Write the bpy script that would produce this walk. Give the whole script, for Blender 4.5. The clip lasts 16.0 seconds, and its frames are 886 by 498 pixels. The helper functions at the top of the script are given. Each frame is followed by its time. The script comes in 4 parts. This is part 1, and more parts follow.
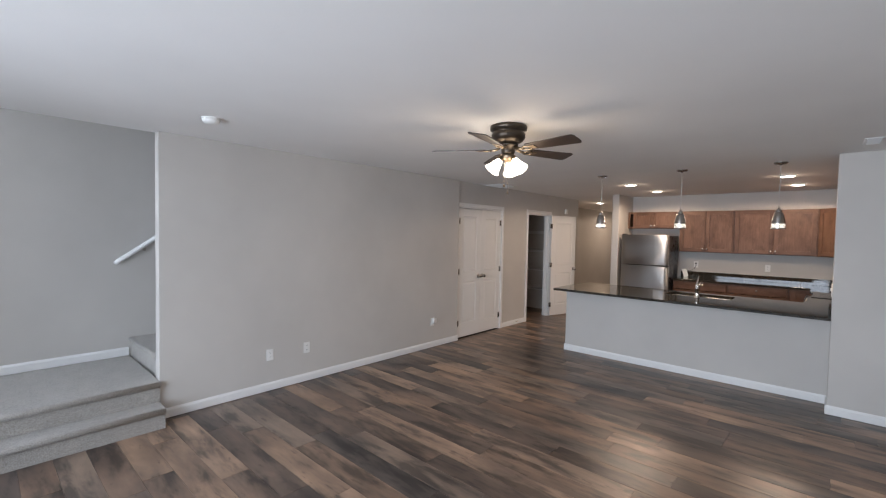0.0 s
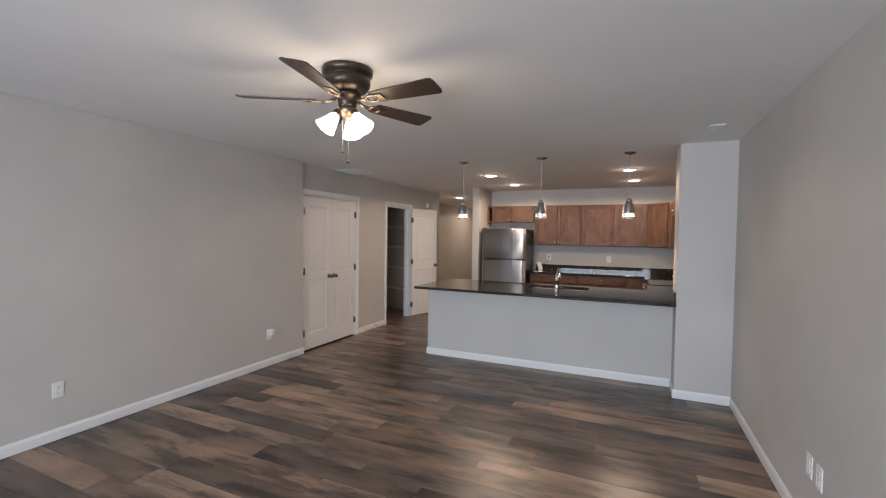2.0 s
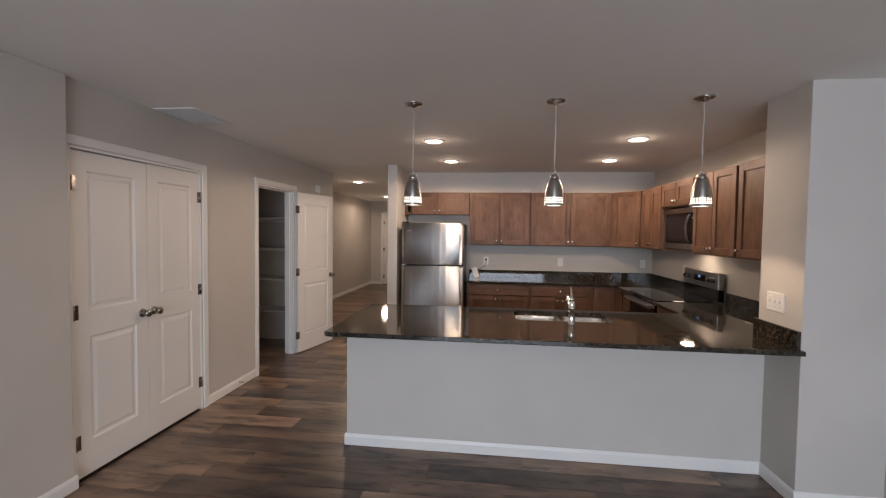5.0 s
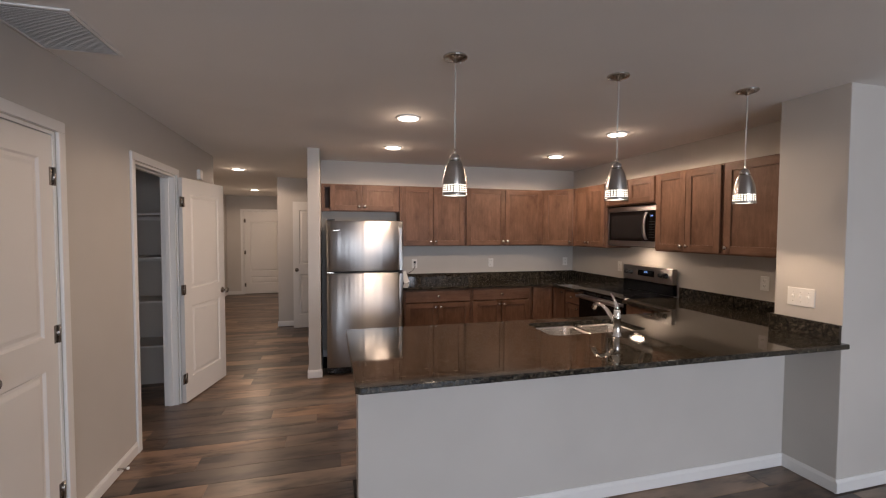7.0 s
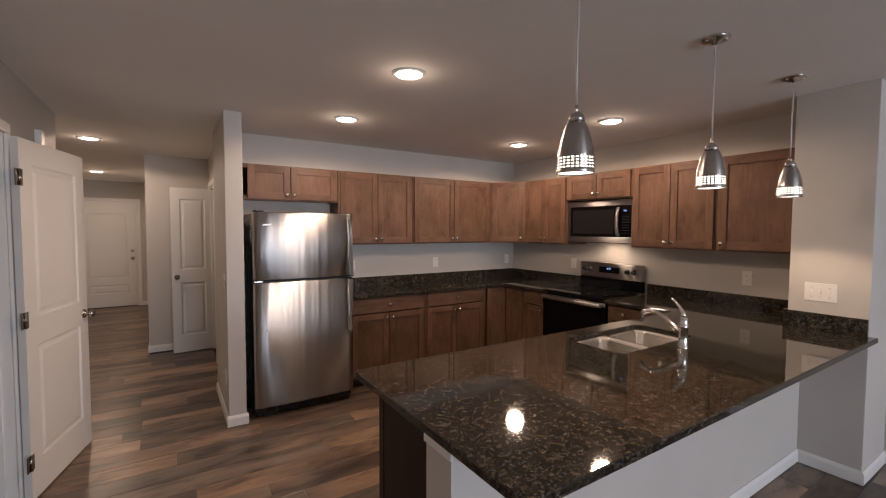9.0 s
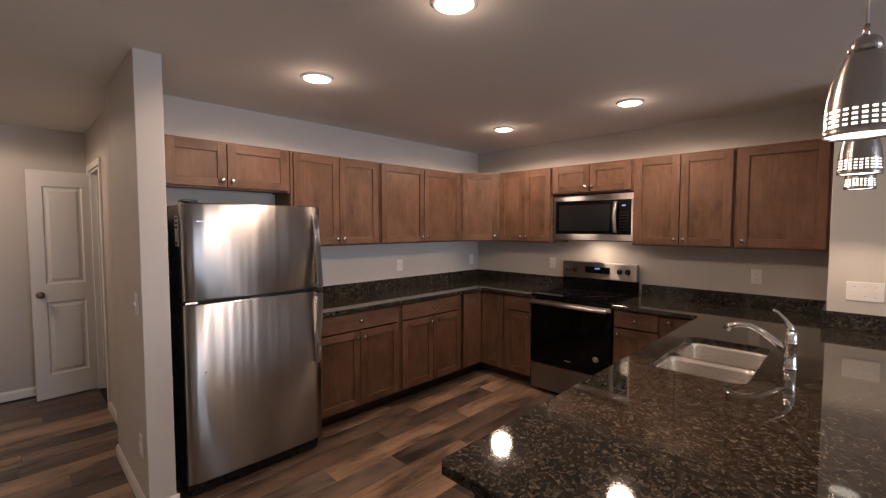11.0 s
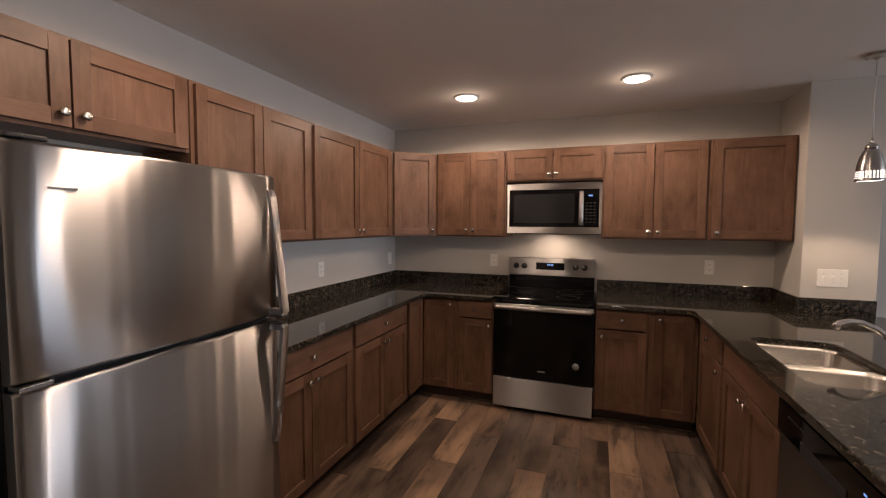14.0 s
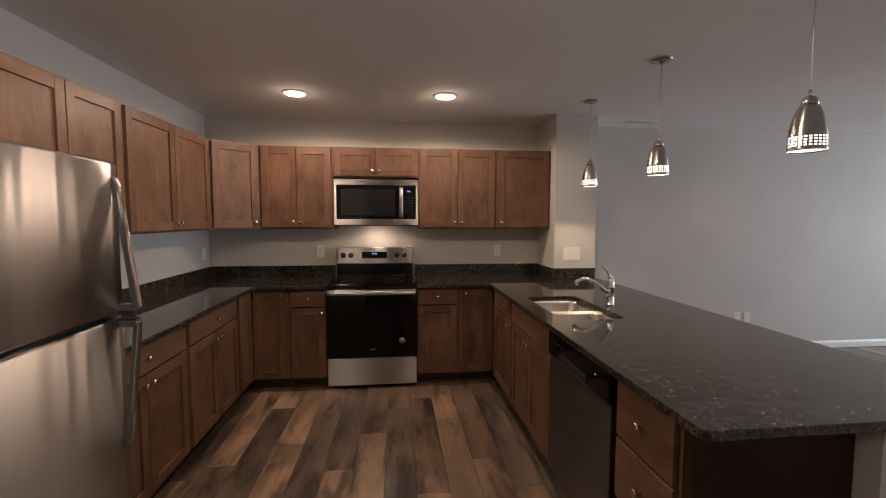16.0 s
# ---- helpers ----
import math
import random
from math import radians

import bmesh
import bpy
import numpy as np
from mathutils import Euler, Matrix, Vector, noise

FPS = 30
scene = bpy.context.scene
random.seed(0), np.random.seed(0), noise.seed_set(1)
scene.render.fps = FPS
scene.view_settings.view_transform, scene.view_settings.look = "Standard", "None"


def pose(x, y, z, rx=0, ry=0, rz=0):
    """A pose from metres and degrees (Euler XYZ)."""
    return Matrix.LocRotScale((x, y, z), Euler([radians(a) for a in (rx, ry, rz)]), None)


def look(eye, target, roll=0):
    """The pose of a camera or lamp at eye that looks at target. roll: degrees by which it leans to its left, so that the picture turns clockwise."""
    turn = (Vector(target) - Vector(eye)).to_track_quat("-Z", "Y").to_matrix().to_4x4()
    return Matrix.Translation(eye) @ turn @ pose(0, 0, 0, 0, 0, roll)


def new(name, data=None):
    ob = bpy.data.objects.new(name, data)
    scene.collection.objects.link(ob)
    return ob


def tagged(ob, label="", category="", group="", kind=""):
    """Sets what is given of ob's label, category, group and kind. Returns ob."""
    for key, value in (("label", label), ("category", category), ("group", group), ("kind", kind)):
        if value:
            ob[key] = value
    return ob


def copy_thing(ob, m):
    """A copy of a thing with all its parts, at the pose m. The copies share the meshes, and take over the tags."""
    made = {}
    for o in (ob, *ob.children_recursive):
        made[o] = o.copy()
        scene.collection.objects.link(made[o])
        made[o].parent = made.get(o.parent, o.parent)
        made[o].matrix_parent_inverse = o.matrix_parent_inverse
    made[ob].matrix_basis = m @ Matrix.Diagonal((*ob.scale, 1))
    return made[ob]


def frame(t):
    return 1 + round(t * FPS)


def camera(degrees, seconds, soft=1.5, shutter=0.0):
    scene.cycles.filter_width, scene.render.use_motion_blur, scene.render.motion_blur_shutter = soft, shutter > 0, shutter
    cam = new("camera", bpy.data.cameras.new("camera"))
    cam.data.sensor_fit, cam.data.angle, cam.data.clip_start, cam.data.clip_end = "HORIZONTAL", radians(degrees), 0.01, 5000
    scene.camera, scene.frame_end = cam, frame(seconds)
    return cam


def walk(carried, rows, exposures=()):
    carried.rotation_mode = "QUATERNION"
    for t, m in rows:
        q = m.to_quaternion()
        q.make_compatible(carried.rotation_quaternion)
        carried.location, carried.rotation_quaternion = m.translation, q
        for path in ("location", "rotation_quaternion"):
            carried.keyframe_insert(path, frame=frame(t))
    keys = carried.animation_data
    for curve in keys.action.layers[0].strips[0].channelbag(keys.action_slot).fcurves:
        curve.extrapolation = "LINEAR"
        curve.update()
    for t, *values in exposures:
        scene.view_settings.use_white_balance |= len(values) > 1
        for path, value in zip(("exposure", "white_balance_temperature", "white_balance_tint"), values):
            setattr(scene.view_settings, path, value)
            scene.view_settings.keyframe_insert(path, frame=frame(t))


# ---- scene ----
cam = camera(92.2, 16.0, soft=1.2, shutter=0.0)
PATH = [
    (0, (0.865, 0.161, 1.622), (-0.476, 1.643, 1.55), 1.1),
    (0.5, (0.899, 0.173, 1.621), (-0.259, 1.802, 1.55), 0.9),
    (1, (0.831, 0.303, 1.575), (-0.166, 2.035, 1.511), 0.9),
    (1.5, (0.692, 0.588, 1.56), (-0.208, 2.373, 1.497), 0.8),
    (2, (0.522, 0.909, 1.527), (-0.294, 2.734, 1.465), 0.8),
    (2.5, (0.315, 1.24, 1.54), (-0.411, 3.102, 1.472), 0.8),
    (3, (0.141, 1.661, 1.526), (-0.515, 3.55, 1.456), 0.7),
    (3.5, (-0.066, 2.037, 1.524), (-0.655, 3.947, 1.453), 0.7),
    (4, (-0.32, 2.347, 1.545), (-0.816, 4.283, 1.467), 0.7),
    (6.5, (-1.711, 3.545, 1.557), (-1.394, 5.518, 1.482), 0.4),
    (7, (-2.012, 3.72, 1.555), (-1.497, 5.651, 1.475), 0.2),
    (7.5, (-2.22, 3.935, 1.545), (-1.543, 5.815, 1.461), 0.1),
    (8, (-2.38, 4.204, 1.534), (-1.538, 6.016, 1.454), 0.0),
    (10.5, (-2.699, 5.556, 1.56), (-1.365, 7.042, 1.446), 0.3),
    (11, (-2.696, 5.783, 1.542), (-1.269, 7.18, 1.435), 0.0),
    (11.5, (-2.656, 6.093, 1.536), (-1.142, 7.395, 1.425), 0.4),
    (12, (-2.608, 6.341, 1.514), (-1.044, 7.584, 1.405), 0.2),
    (12.5, (-2.592, 6.607, 1.512), (-0.964, 7.763, 1.4), 0.2),
    (13, (-2.554, 6.866, 1.498), (-0.839, 7.889, 1.387), 0.4),
    (13.5, (-2.517, 7.062, 1.502), (-0.722, 7.937, 1.386), 0.4),
    (14, (-2.579, 7.2, 1.491), (-0.703, 7.882, 1.372), 0.3),
    (14.5, (-2.656, 7.33, 1.468), (-0.708, 7.766, 1.352), 0.4),
    (15, (-2.721, 7.367, 1.479), (-0.736, 7.576, 1.348), 0.2),
    (15.5, (-2.812, 7.369, 1.457), (-0.816, 7.352, 1.329), 0.0),
    (16, (-2.919, 7.383, 1.472), (-0.936, 7.164, 1.33), 0.1),
]
walk(cam, [(t, look(eye, target, roll)) for t, eye, target, roll in PATH],
     exposures=[(0.0, 0.47, 6080, 10), (3.5, 0.42, 6190, 11.5), (8.0, 0.34, 6400, 14.5), (12.0, 0.32, 6400, 17), (16.0, 0.23, 6310, 12)])

# ---- world and large lights ----
world = bpy.data.worlds.new("sky")
scene.world = world
world.use_nodes = True
wn = world.node_tree.nodes
sky = wn.new("ShaderNodeTexSky")
sky.sky_type, sky.sun_disc = "NISHITA", False
sky.sun_elevation, sky.sun_rotation = radians(38), radians(40)
wn["Background"].inputs[1].default_value = 0.1
world.node_tree.links.new(sky.outputs[0], wn["Background"].inputs[0])


def lamp(name, kind, power, color, m, size=0.1, size_y=0.0, spot=150, blend=0.6, spread=180):
    data = bpy.data.lights.new(name, kind)
    data.energy, data.color = power, color
    if kind == "AREA":
        data.shape = "RECTANGLE" if size_y else "DISK"
        data.size, data.spread = size, radians(spread)
        if size_y:
            data.size_y = size_y
    else:
        data.shadow_soft_size = size
    if kind == "SPOT":
        data.spot_size, data.spot_blend = radians(spot), blend
    ob = new(name, data)
    ob.matrix_world = m
    return ob


DAY = (0.83, 0.90, 1.0)
WARM = (1.0, 0.732, 0.52)
BULB = (1.0, 0.725, 0.49)
DAY_POWER, DOWN_POWER, PENDANT_POWER, FAN_POWER, COOK_POWER = 88.0, 20.0, 2.5, 1.9, 1.1
# skylight standing in the openings of the front wall
lamp("front_window_light", "AREA", DAY_POWER, DAY, look((-0.62, -1.70, 1.30), (-0.62, 3.0, 0.75)), 3.5, 2.0, spread=128)
lamp("entry_window_light", "AREA", DAY_POWER * 0.46, DAY, look((-3.55, -1.70, 3.0), (-3.8, 1.5, 0.5)), 0.8, 2.0)

# ---- materials ----


def nodes_of(name):
    m = bpy.data.materials.new(name)
    m.use_nodes = True
    t = m.node_tree
    return m, t, t.nodes["Principled BSDF"]


def add(t, kind, **inputs):
    n = t.nodes.new(kind)
    for k, v in inputs.items():
        n.inputs[k].default_value = v
    return n


def mapped(t, scale, random_shift=False, space="Object"):
    tc = t.nodes.new("ShaderNodeTexCoord")
    mp = t.nodes.new("ShaderNodeMapping")
    mp.inputs["Scale"].default_value = scale
    t.links.new(tc.outputs[space], mp.inputs["Vector"])
    if random_shift:
        oi = t.nodes.new("ShaderNodeObjectInfo")
        mu = t.nodes.new("ShaderNodeMath")
        mu.operation = "MULTIPLY"
        mu.inputs[1].default_value = 57.0
        t.links.new(oi.outputs["Random"], mu.inputs[0])
        t.links.new(mu.outputs[0], mp.inputs["Location"])
    return mp.outputs["Vector"]


def noise_of(t, vec, scale, detail=4.0, rough=0.55, distortion=0.0):
    n = add(t, "ShaderNodeTexNoise", Scale=scale, Detail=detail, Roughness=rough, Distortion=distortion)
    t.links.new(vec, n.inputs["Vector"])
    return n.outputs["Fac"]


def ramp(t, fac, stops):
    r = t.nodes.new("ShaderNodeValToRGB")
    e = r.color_ramp.elements
    while len(e) < len(stops):
        e.new(0.5)
    for el, (p, c) in zip(e, stops):
        el.position, el.color = p, (*c, 1) if len(c) == 3 else c
    t.links.new(fac, r.inputs["Fac"])
    return r.outputs["Color"]


def mix(t, fac, a, b, blend="MIX"):
    n = t.nodes.new("ShaderNodeMix")
    n.data_type, n.blend_type = "RGBA", blend
    for sock, v in ((n.inputs[0], fac), (n.inputs[6], a), (n.inputs[7], b)):
        if isinstance(v, (int, float)):
            sock.default_value = v
        elif isinstance(v, tuple):
            sock.default_value = (*v, 1)
        else:
            t.links.new(v, sock)
    return n.outputs[2]


def bump(t, bsdf, fac, strength, distance=0.002, chain=None):
    b = add(t, "ShaderNodeBump", Strength=strength, Distance=distance)
    t.links.new(fac, b.inputs["Height"])
    if chain is not None:
        t.links.new(chain, b.inputs["Normal"])
    t.links.new(b.outputs["Normal"], bsdf.inputs["Normal"])
    return b.outputs["Normal"]


def paint(name, col, rough=0.6, grain=160.0, strength=0.12, var=0.05, blotch=1.3, dist=0.0015):
    """Painted surface: soft blotches and a fine roller or spray texture."""
    m, t, b = nodes_of(name)
    v = mapped(t, (1, 1, 1))
    lo = noise_of(t, v, blotch, 3.0)
    dark = tuple(c * (1 - var) for c in col)
    lite = tuple(min(1, c * (1 + var)) for c in col)
    t.links.new(ramp(t, lo, [(0.3, dark), (0.7, lite)]), b.inputs["Base Color"])
    b.inputs["Roughness"].default_value = rough
    bump(t, b, noise_of(t, v, grain, 3.0), strength, dist)
    return m


def plain(name, col, rough=0.4, metal=0.0, spec=0.5, scratch=0.0):
    m, t, b = nodes_of(name)
    b.inputs["Base Color"].default_value = (*col, 1)
    b.inputs["Metallic"].default_value = metal
    b.inputs["Specular IOR Level"].default_value = spec
    v = mapped(t, (1, 1, 1), True)
    f = noise_of(t, v, 14.0, 4.0)
    r = add(t, "ShaderNodeMapRange")
    r.inputs["To Min"].default_value, r.inputs["To Max"].default_value = rough * 0.8, min(1, rough * 1.2)
    t.links.new(f, r.inputs["Value"])
    t.links.new(r.outputs[0], b.inputs["Roughness"])
    if scratch:
        bump(t, b, noise_of(t, v, 90.0, 2.0), scratch, 0.001)
    return m


def glow(name, col, strength, surface=(0.85, 0.85, 0.83)):
    m, t, b = nodes_of(name)
    b.inputs["Base Color"].default_value = (*surface, 1)
    b.inputs["Roughness"].default_value = 0.35
    b.inputs["Emission Color"].default_value = (*col, 1)
    b.inputs["Emission Strength"].default_value = strength
    return m


def cabinet_wood(name, along, tone=1.0):
    """Brown stained maple with cloudy stain and faint grain."""
    m, t, b = nodes_of(name)
    s = (9, 9, 0.9) if along == "z" else (0.9, 9, 9)
    v = mapped(t, s, True)
    v2 = mapped(t, (1, 1, 0.6) if along == "z" else (0.6, 1, 1), True)
    oi = t.nodes.new("ShaderNodeObjectInfo")
    grain = noise_of(t, v, 5.0, 6.0, 0.62, 0.6)
    cloud = noise_of(t, v2, 6.0, 5.0, 0.62)
    c = ramp(t, grain, [(0.25, (0.118, 0.063, 0.042)), (0.5, (0.146, 0.081, 0.053)), (0.78, (0.172, 0.100, 0.067))])
    c = mix(t, 0.8, c, ramp(t, cloud, [(0.30, (0.50, 0.46, 0.42)), (0.50, (0.95, 0.94, 0.92)), (0.68, (1.24, 1.24, 1.24))]), "MULTIPLY")
    c = mix(t, 0.6, c, ramp(t, oi.outputs["Random"], [(0.0, (0.78, 0.76, 0.74)), (1.0, (1.12, 1.12, 1.12))]), "MULTIPLY")
    # a tone below 1 darkens the whole wood colour evenly
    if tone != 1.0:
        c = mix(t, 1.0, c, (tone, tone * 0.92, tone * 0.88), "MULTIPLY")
    t.links.new(c, b.inputs["Base Color"])
    b.inputs["Roughness"].default_value = 0.42
    b.inputs["Specular IOR Level"].default_value = 0.20
    bump(t, b, grain, 0.08, 0.001)
    return m


def plank_wood(name):
    """Grey-brown vinyl planks: a tone for each plank, smoky dark patches, soft grain and knots."""
    m, t, b = nodes_of(name)
    oi = t.nodes.new("ShaderNodeObjectInfo")
    v = mapped(t, (1.0, 4.2, 1), True)
    v2 = mapped(t, (0.8, 1.5, 1), True)
    v3 = mapped(t, (2.6, 30.0, 1), True)
    v4 = mapped(t, (7.0, 26.0, 1), True)
    patch = noise_of(t, v, 2.1, 4.5, 0.60, 0.25)
    cloud = noise_of(t, v2, 1.7, 3.0, 0.5)
    fine = noise_of(t, v3, 2.0, 4.0, 0.55, 0.3)
    knot = noise_of(t, v4, 1.0, 2.0, 0.5)
    tone = ramp(t, oi.outputs["Random"], [(0.0, (0.086, 0.071, 0.064)), (0.33, (0.152, 0.106, 0.080)), (0.5, (0.248, 0.166, 0.116)),
                                          (0.78, (0.330, 0.229, 0.164)), (0.86, (0.198, 0.150, 0.118)), (1.0, (0.150, 0.122, 0.104))])
    c = mix(t, 0.85, tone, ramp(t, patch, [(0.37, (0.24, 0.25, 0.27)), (0.49, (0.92, 0.91, 0.90)), (0.66, (1.34, 1.29, 1.22))]), "MULTIPLY")
    c = mix(t, 0.8, c, ramp(t, cloud, [(0.36, (0.46, 0.47, 0.50)), (0.58, (1.15, 1.13, 1.1))]), "MULTIPLY")
    c = mix(t, 0.09, c, ramp(t, fine, [(0.3, (0.55, 0.55, 0.56)), (0.7, (1.22, 1.22, 1.2))]), "MULTIPLY")
    c = mix(t, 0.6, c, ramp(t, knot, [(0.27, (0.30, 0.28, 0.27)), (0.35, (1.0, 1.0, 1.0))]), "MULTIPLY")
    t.links.new(c, b.inputs["Base Color"])
    r = add(t, "ShaderNodeMapRange")
    r.inputs["To Min"].default_value, r.inputs["To Max"].default_value = 0.26, 0.40
    t.links.new(fine, r.inputs["Value"])
    t.links.new(r.outputs[0], b.inputs["Roughness"])
    bump(t, b, fine, 0.02, 0.001)
    return m


def granite(name):
    """Polished dark granite, brown and grey flecks on black."""
    m, t, b = nodes_of(name)
    v = mapped(t, (1, 1, 1))
    wob = add(t, "ShaderNodeTexNoise", Scale=130.0, Detail=2.0)
    t.links.new(v, wob.inputs["Vector"])
    warped = mix(t, 0.004, v, wob.outputs["Color"], "ADD")
    cells = []
    for s in (88.0, 200.0):
        vo = add(t, "ShaderNodeTexVoronoi", Scale=s)
        t.links.new(warped, vo.inputs["Vector"])
        sep = t.nodes.new("ShaderNodeSeparateColor")
        t.links.new(vo.outputs["Color"], sep.inputs[0])
        cells.append(sep.outputs[0])
    big = noise_of(t, v, 30.0, 4.0, 0.65)
    c = ramp(t, cells[0], [(0.0, (0.004, 0.0045, 0.0045)), (0.45, (0.010, 0.010, 0.009)), (0.62, (0.027, 0.024, 0.018)), (0.84, (0.062, 0.051, 0.038)), (1.0, (0.108, 0.095, 0.076))])
    d = ramp(t, cells[1], [(0.0, (0.004, 0.0045, 0.0045)), (0.50, (0.011, 0.011, 0.010)), (0.74, (0.037, 0.032, 0.025)), (1.0, (0.132, 0.116, 0.094))])
    c = mix(t, 0.5, c, d)
    c = mix(t, 0.8, c, ramp(t, big, [(0.36, (0.42, 0.44, 0.44)), (0.64, (1.55, 1.48, 1.36))]), "MULTIPLY")
    t.links.new(c, b.inputs["Base Color"])
    b.inputs["Roughness"].default_value = 0.05
    b.inputs["Specular IOR Level"].default_value = 0.55
    return m


def steel(name, col=(0.375, 0.367, 0.36), rough=0.345, aniso=1.0, wavy=0.0, turn=0.25):
    """Brushed stainless steel: highlights drawn out upright, a slight wave in the sheet."""
    m, t, b = nodes_of(name)
    b.inputs["Metallic"].default_value = 1.0
    b.inputs["Anisotropic"].default_value = aniso
    b.inputs["Anisotropic Rotation"].default_value = turn
    tg = t.nodes.new("ShaderNodeTangent")
    tg.direction_type, tg.axis = "RADIAL", "Z"
    t.links.new(tg.outputs[0], b.inputs["Tangent"])
    v = mapped(t, (0.6, 0.6, 140))
    brush = noise_of(t, v, 6.0, 3.0)
    t.links.new(ramp(t, brush, [(0.3, tuple(c * 0.975 for c in col)), (0.7, tuple(min(1, c * 1.02) for c in col))]), b.inputs["Base Color"])
    r = add(t, "ShaderNodeMapRange")
    r.inputs["To Min"].default_value, r.inputs["To Max"].default_value = rough * 0.96, rough * 1.04
    t.links.new(brush, r.inputs["Value"])
    t.links.new(r.outputs[0], b.inputs["Roughness"])
    if wavy:
        bump(t, b, noise_of(t, mapped(t, (8.5, 8.5, 0.06)), 1.7, 0.9), wavy, 0.02)
    return m


def carpet(name):
    m, t, b = nodes_of(name)
    v = mapped(t, (1, 1, 1))
    f = noise_of(t, v, 150.0, 4.0, 0.75)
    lo = noise_of(t, v, 9.0, 4.0, 0.6)
    c = ramp(t, f, [(0.3, (0.21, 0.195, 0.17)), (0.7, (0.58, 0.545, 0.50))])
    c = mix(t, 0.5, c, ramp(t, lo, [(0.3, (0.78, 0.78, 0.78)), (0.7, (1.12, 1.12, 1.12))]), "MULTIPLY")
    t.links.new(c, b.inputs["Base Color"])
    b.inputs["Roughness"].default_value = 0.95
    b.inputs["Sheen Weight"].default_value = 0.3
    bump(t, b, f, 0.9, 0.012)
    return m


WALL = paint("wall_paint", (0.545, 0.520, 0.485), 0.62, 170, 0.10)
CEIL = paint("ceiling_paint", (0.84, 0.825, 0.805), 0.8, 55, 0.22, 0.03, 0.9, 0.0025)
TRIM = paint("trim_paint", (0.78, 0.775, 0.76), 0.38, 90, 0.04, 0.02)
DOOR = paint("door_paint", (0.76, 0.745, 0.72), 0.42, 120, 0.05, 0.03)
SHELF = paint("shelf_paint", (0.70, 0.69, 0.67), 0.5, 90, 0.05)
PLASTIC = plain("white_plastic", (0.80, 0.79, 0.76), 0.35)
GRILLE = plain("vent_backing", (0.26, 0.255, 0.25), 0.7)
SLOT = plain("socket_dark", (0.06, 0.06, 0.06), 0.5)
WOOD = cabinet_wood("cabinet_wood", "z")
WOOD_H = cabinet_wood("cabinet_wood_rail", "x")
# the cabinet wood brought down to a fifth for the peninsula's end panel
WOOD_DARK = cabinet_wood("cabinet_wood_dark", "z", 0.20)
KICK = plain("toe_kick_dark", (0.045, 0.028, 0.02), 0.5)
PLANK = plank_wood("vinyl_plank")
SUBFLOOR = plain("floor_joint", (0.02, 0.017, 0.015), 0.7)
STONE = granite("dark_granite")
STEEL = steel("brushed_steel", (0.41, 0.402, 0.393), rough=0.35, aniso=0.96, wavy=0.15)
STEEL_FLAT = steel("brushed_steel_flat", wavy=0.0)
# the brushed steel darkened: the dishwasher front's shadow is put into its colour
STEEL_SHADED = steel("shaded_dishwasher_steel", (0.155, 0.150, 0.147), 0.36, 0.9)
BOWL = steel("sink_steel", (0.60, 0.575, 0.54), 0.27, 0.7)
NICKEL = plain("satin_nickel", (0.60, 0.57, 0.53), 0.24, 1.0)
HINGE = plain("aged_nickel", (0.36, 0.335, 0.31), 0.22, 1.0)
CHROME = plain("chrome", (0.78, 0.78, 0.78), 0.06, 1.0)
BRONZE = plain("dark_bronze", (0.075, 0.060, 0.046), 0.34, 0.85)
BRASS = plain("aged_brass", (0.27, 0.21, 0.145), 0.38, 1.0)
BLADE = plain("blade_walnut", (0.045, 0.030, 0.022), 0.36)
BLACK = plain("black_enamel", (0.010, 0.010, 0.011), 0.28)
GASKET = plain("black_rubber", (0.015, 0.015, 0.016), 0.6)
GLASS_BLACK = plain("black_glass", (0.003, 0.003, 0.0035), 0.05, 0.0, 0.22)
WINDOW_MW = plain("oven_window", (0.012, 0.0125, 0.014), 0.10, 0.0, 0.35)
MARK = plain("grey_print", (0.24, 0.24, 0.24), 0.5)
FAINT = plain("faint_print", (0.030, 0.030, 0.032), 0.35)
KEYPRINT = plain("key_print", (0.018, 0.021, 0.024), 0.5)
CARPET = carpet("stair_carpet")
LENS = glow("downlight_lens", (1.0, 0.88, 0.72), 9.0)
SHADE_GLASS = glow("lit_shade_glass", (1.0, 0.86, 0.66), 6.0)
LINER = glow("lit_pendant_liner", (1.0, 0.90, 0.74), 2.2)
CLOCK = glow("blue_digits", (0.25, 0.45, 1.0), 0.75, (0.02, 0.02, 0.03))
CORD = plain("silver_cord", (0.55, 0.54, 0.52), 0.4, 0.3)
PAPER = plain("white_paper", (0.72, 0.72, 0.70), 0.6)

# ---- mesh helpers ----


def box(x0, y0, z0, x1, y1, z1, bev=0.0, bm=None, mi=0):
    """Adds a box, with bevelled edges if asked, to bm or to a new mesh."""
    one = bmesh.new()
    vs = [one.verts.new((x, y, z)) for z in (min(z0, z1), max(z0, z1)) for y in (min(y0, y1), max(y0, y1)) for x in (min(x0, x1), max(x0, x1))]
    for q in ((0, 2, 3, 1), (4, 5, 7, 6), (0, 1, 5, 4), (2, 6, 7, 3), (0, 4, 6, 2), (1, 3, 7, 5)):
        one.faces.new([vs[i] for i in q]).material_index = mi
    if bev:
        bmesh.ops.bevel(one, geom=one.edges[:], offset=bev, segments=2, profile=0.5, affect="EDGES", material=-1)
    if bm is None:
        return one
    return join(bm, one)


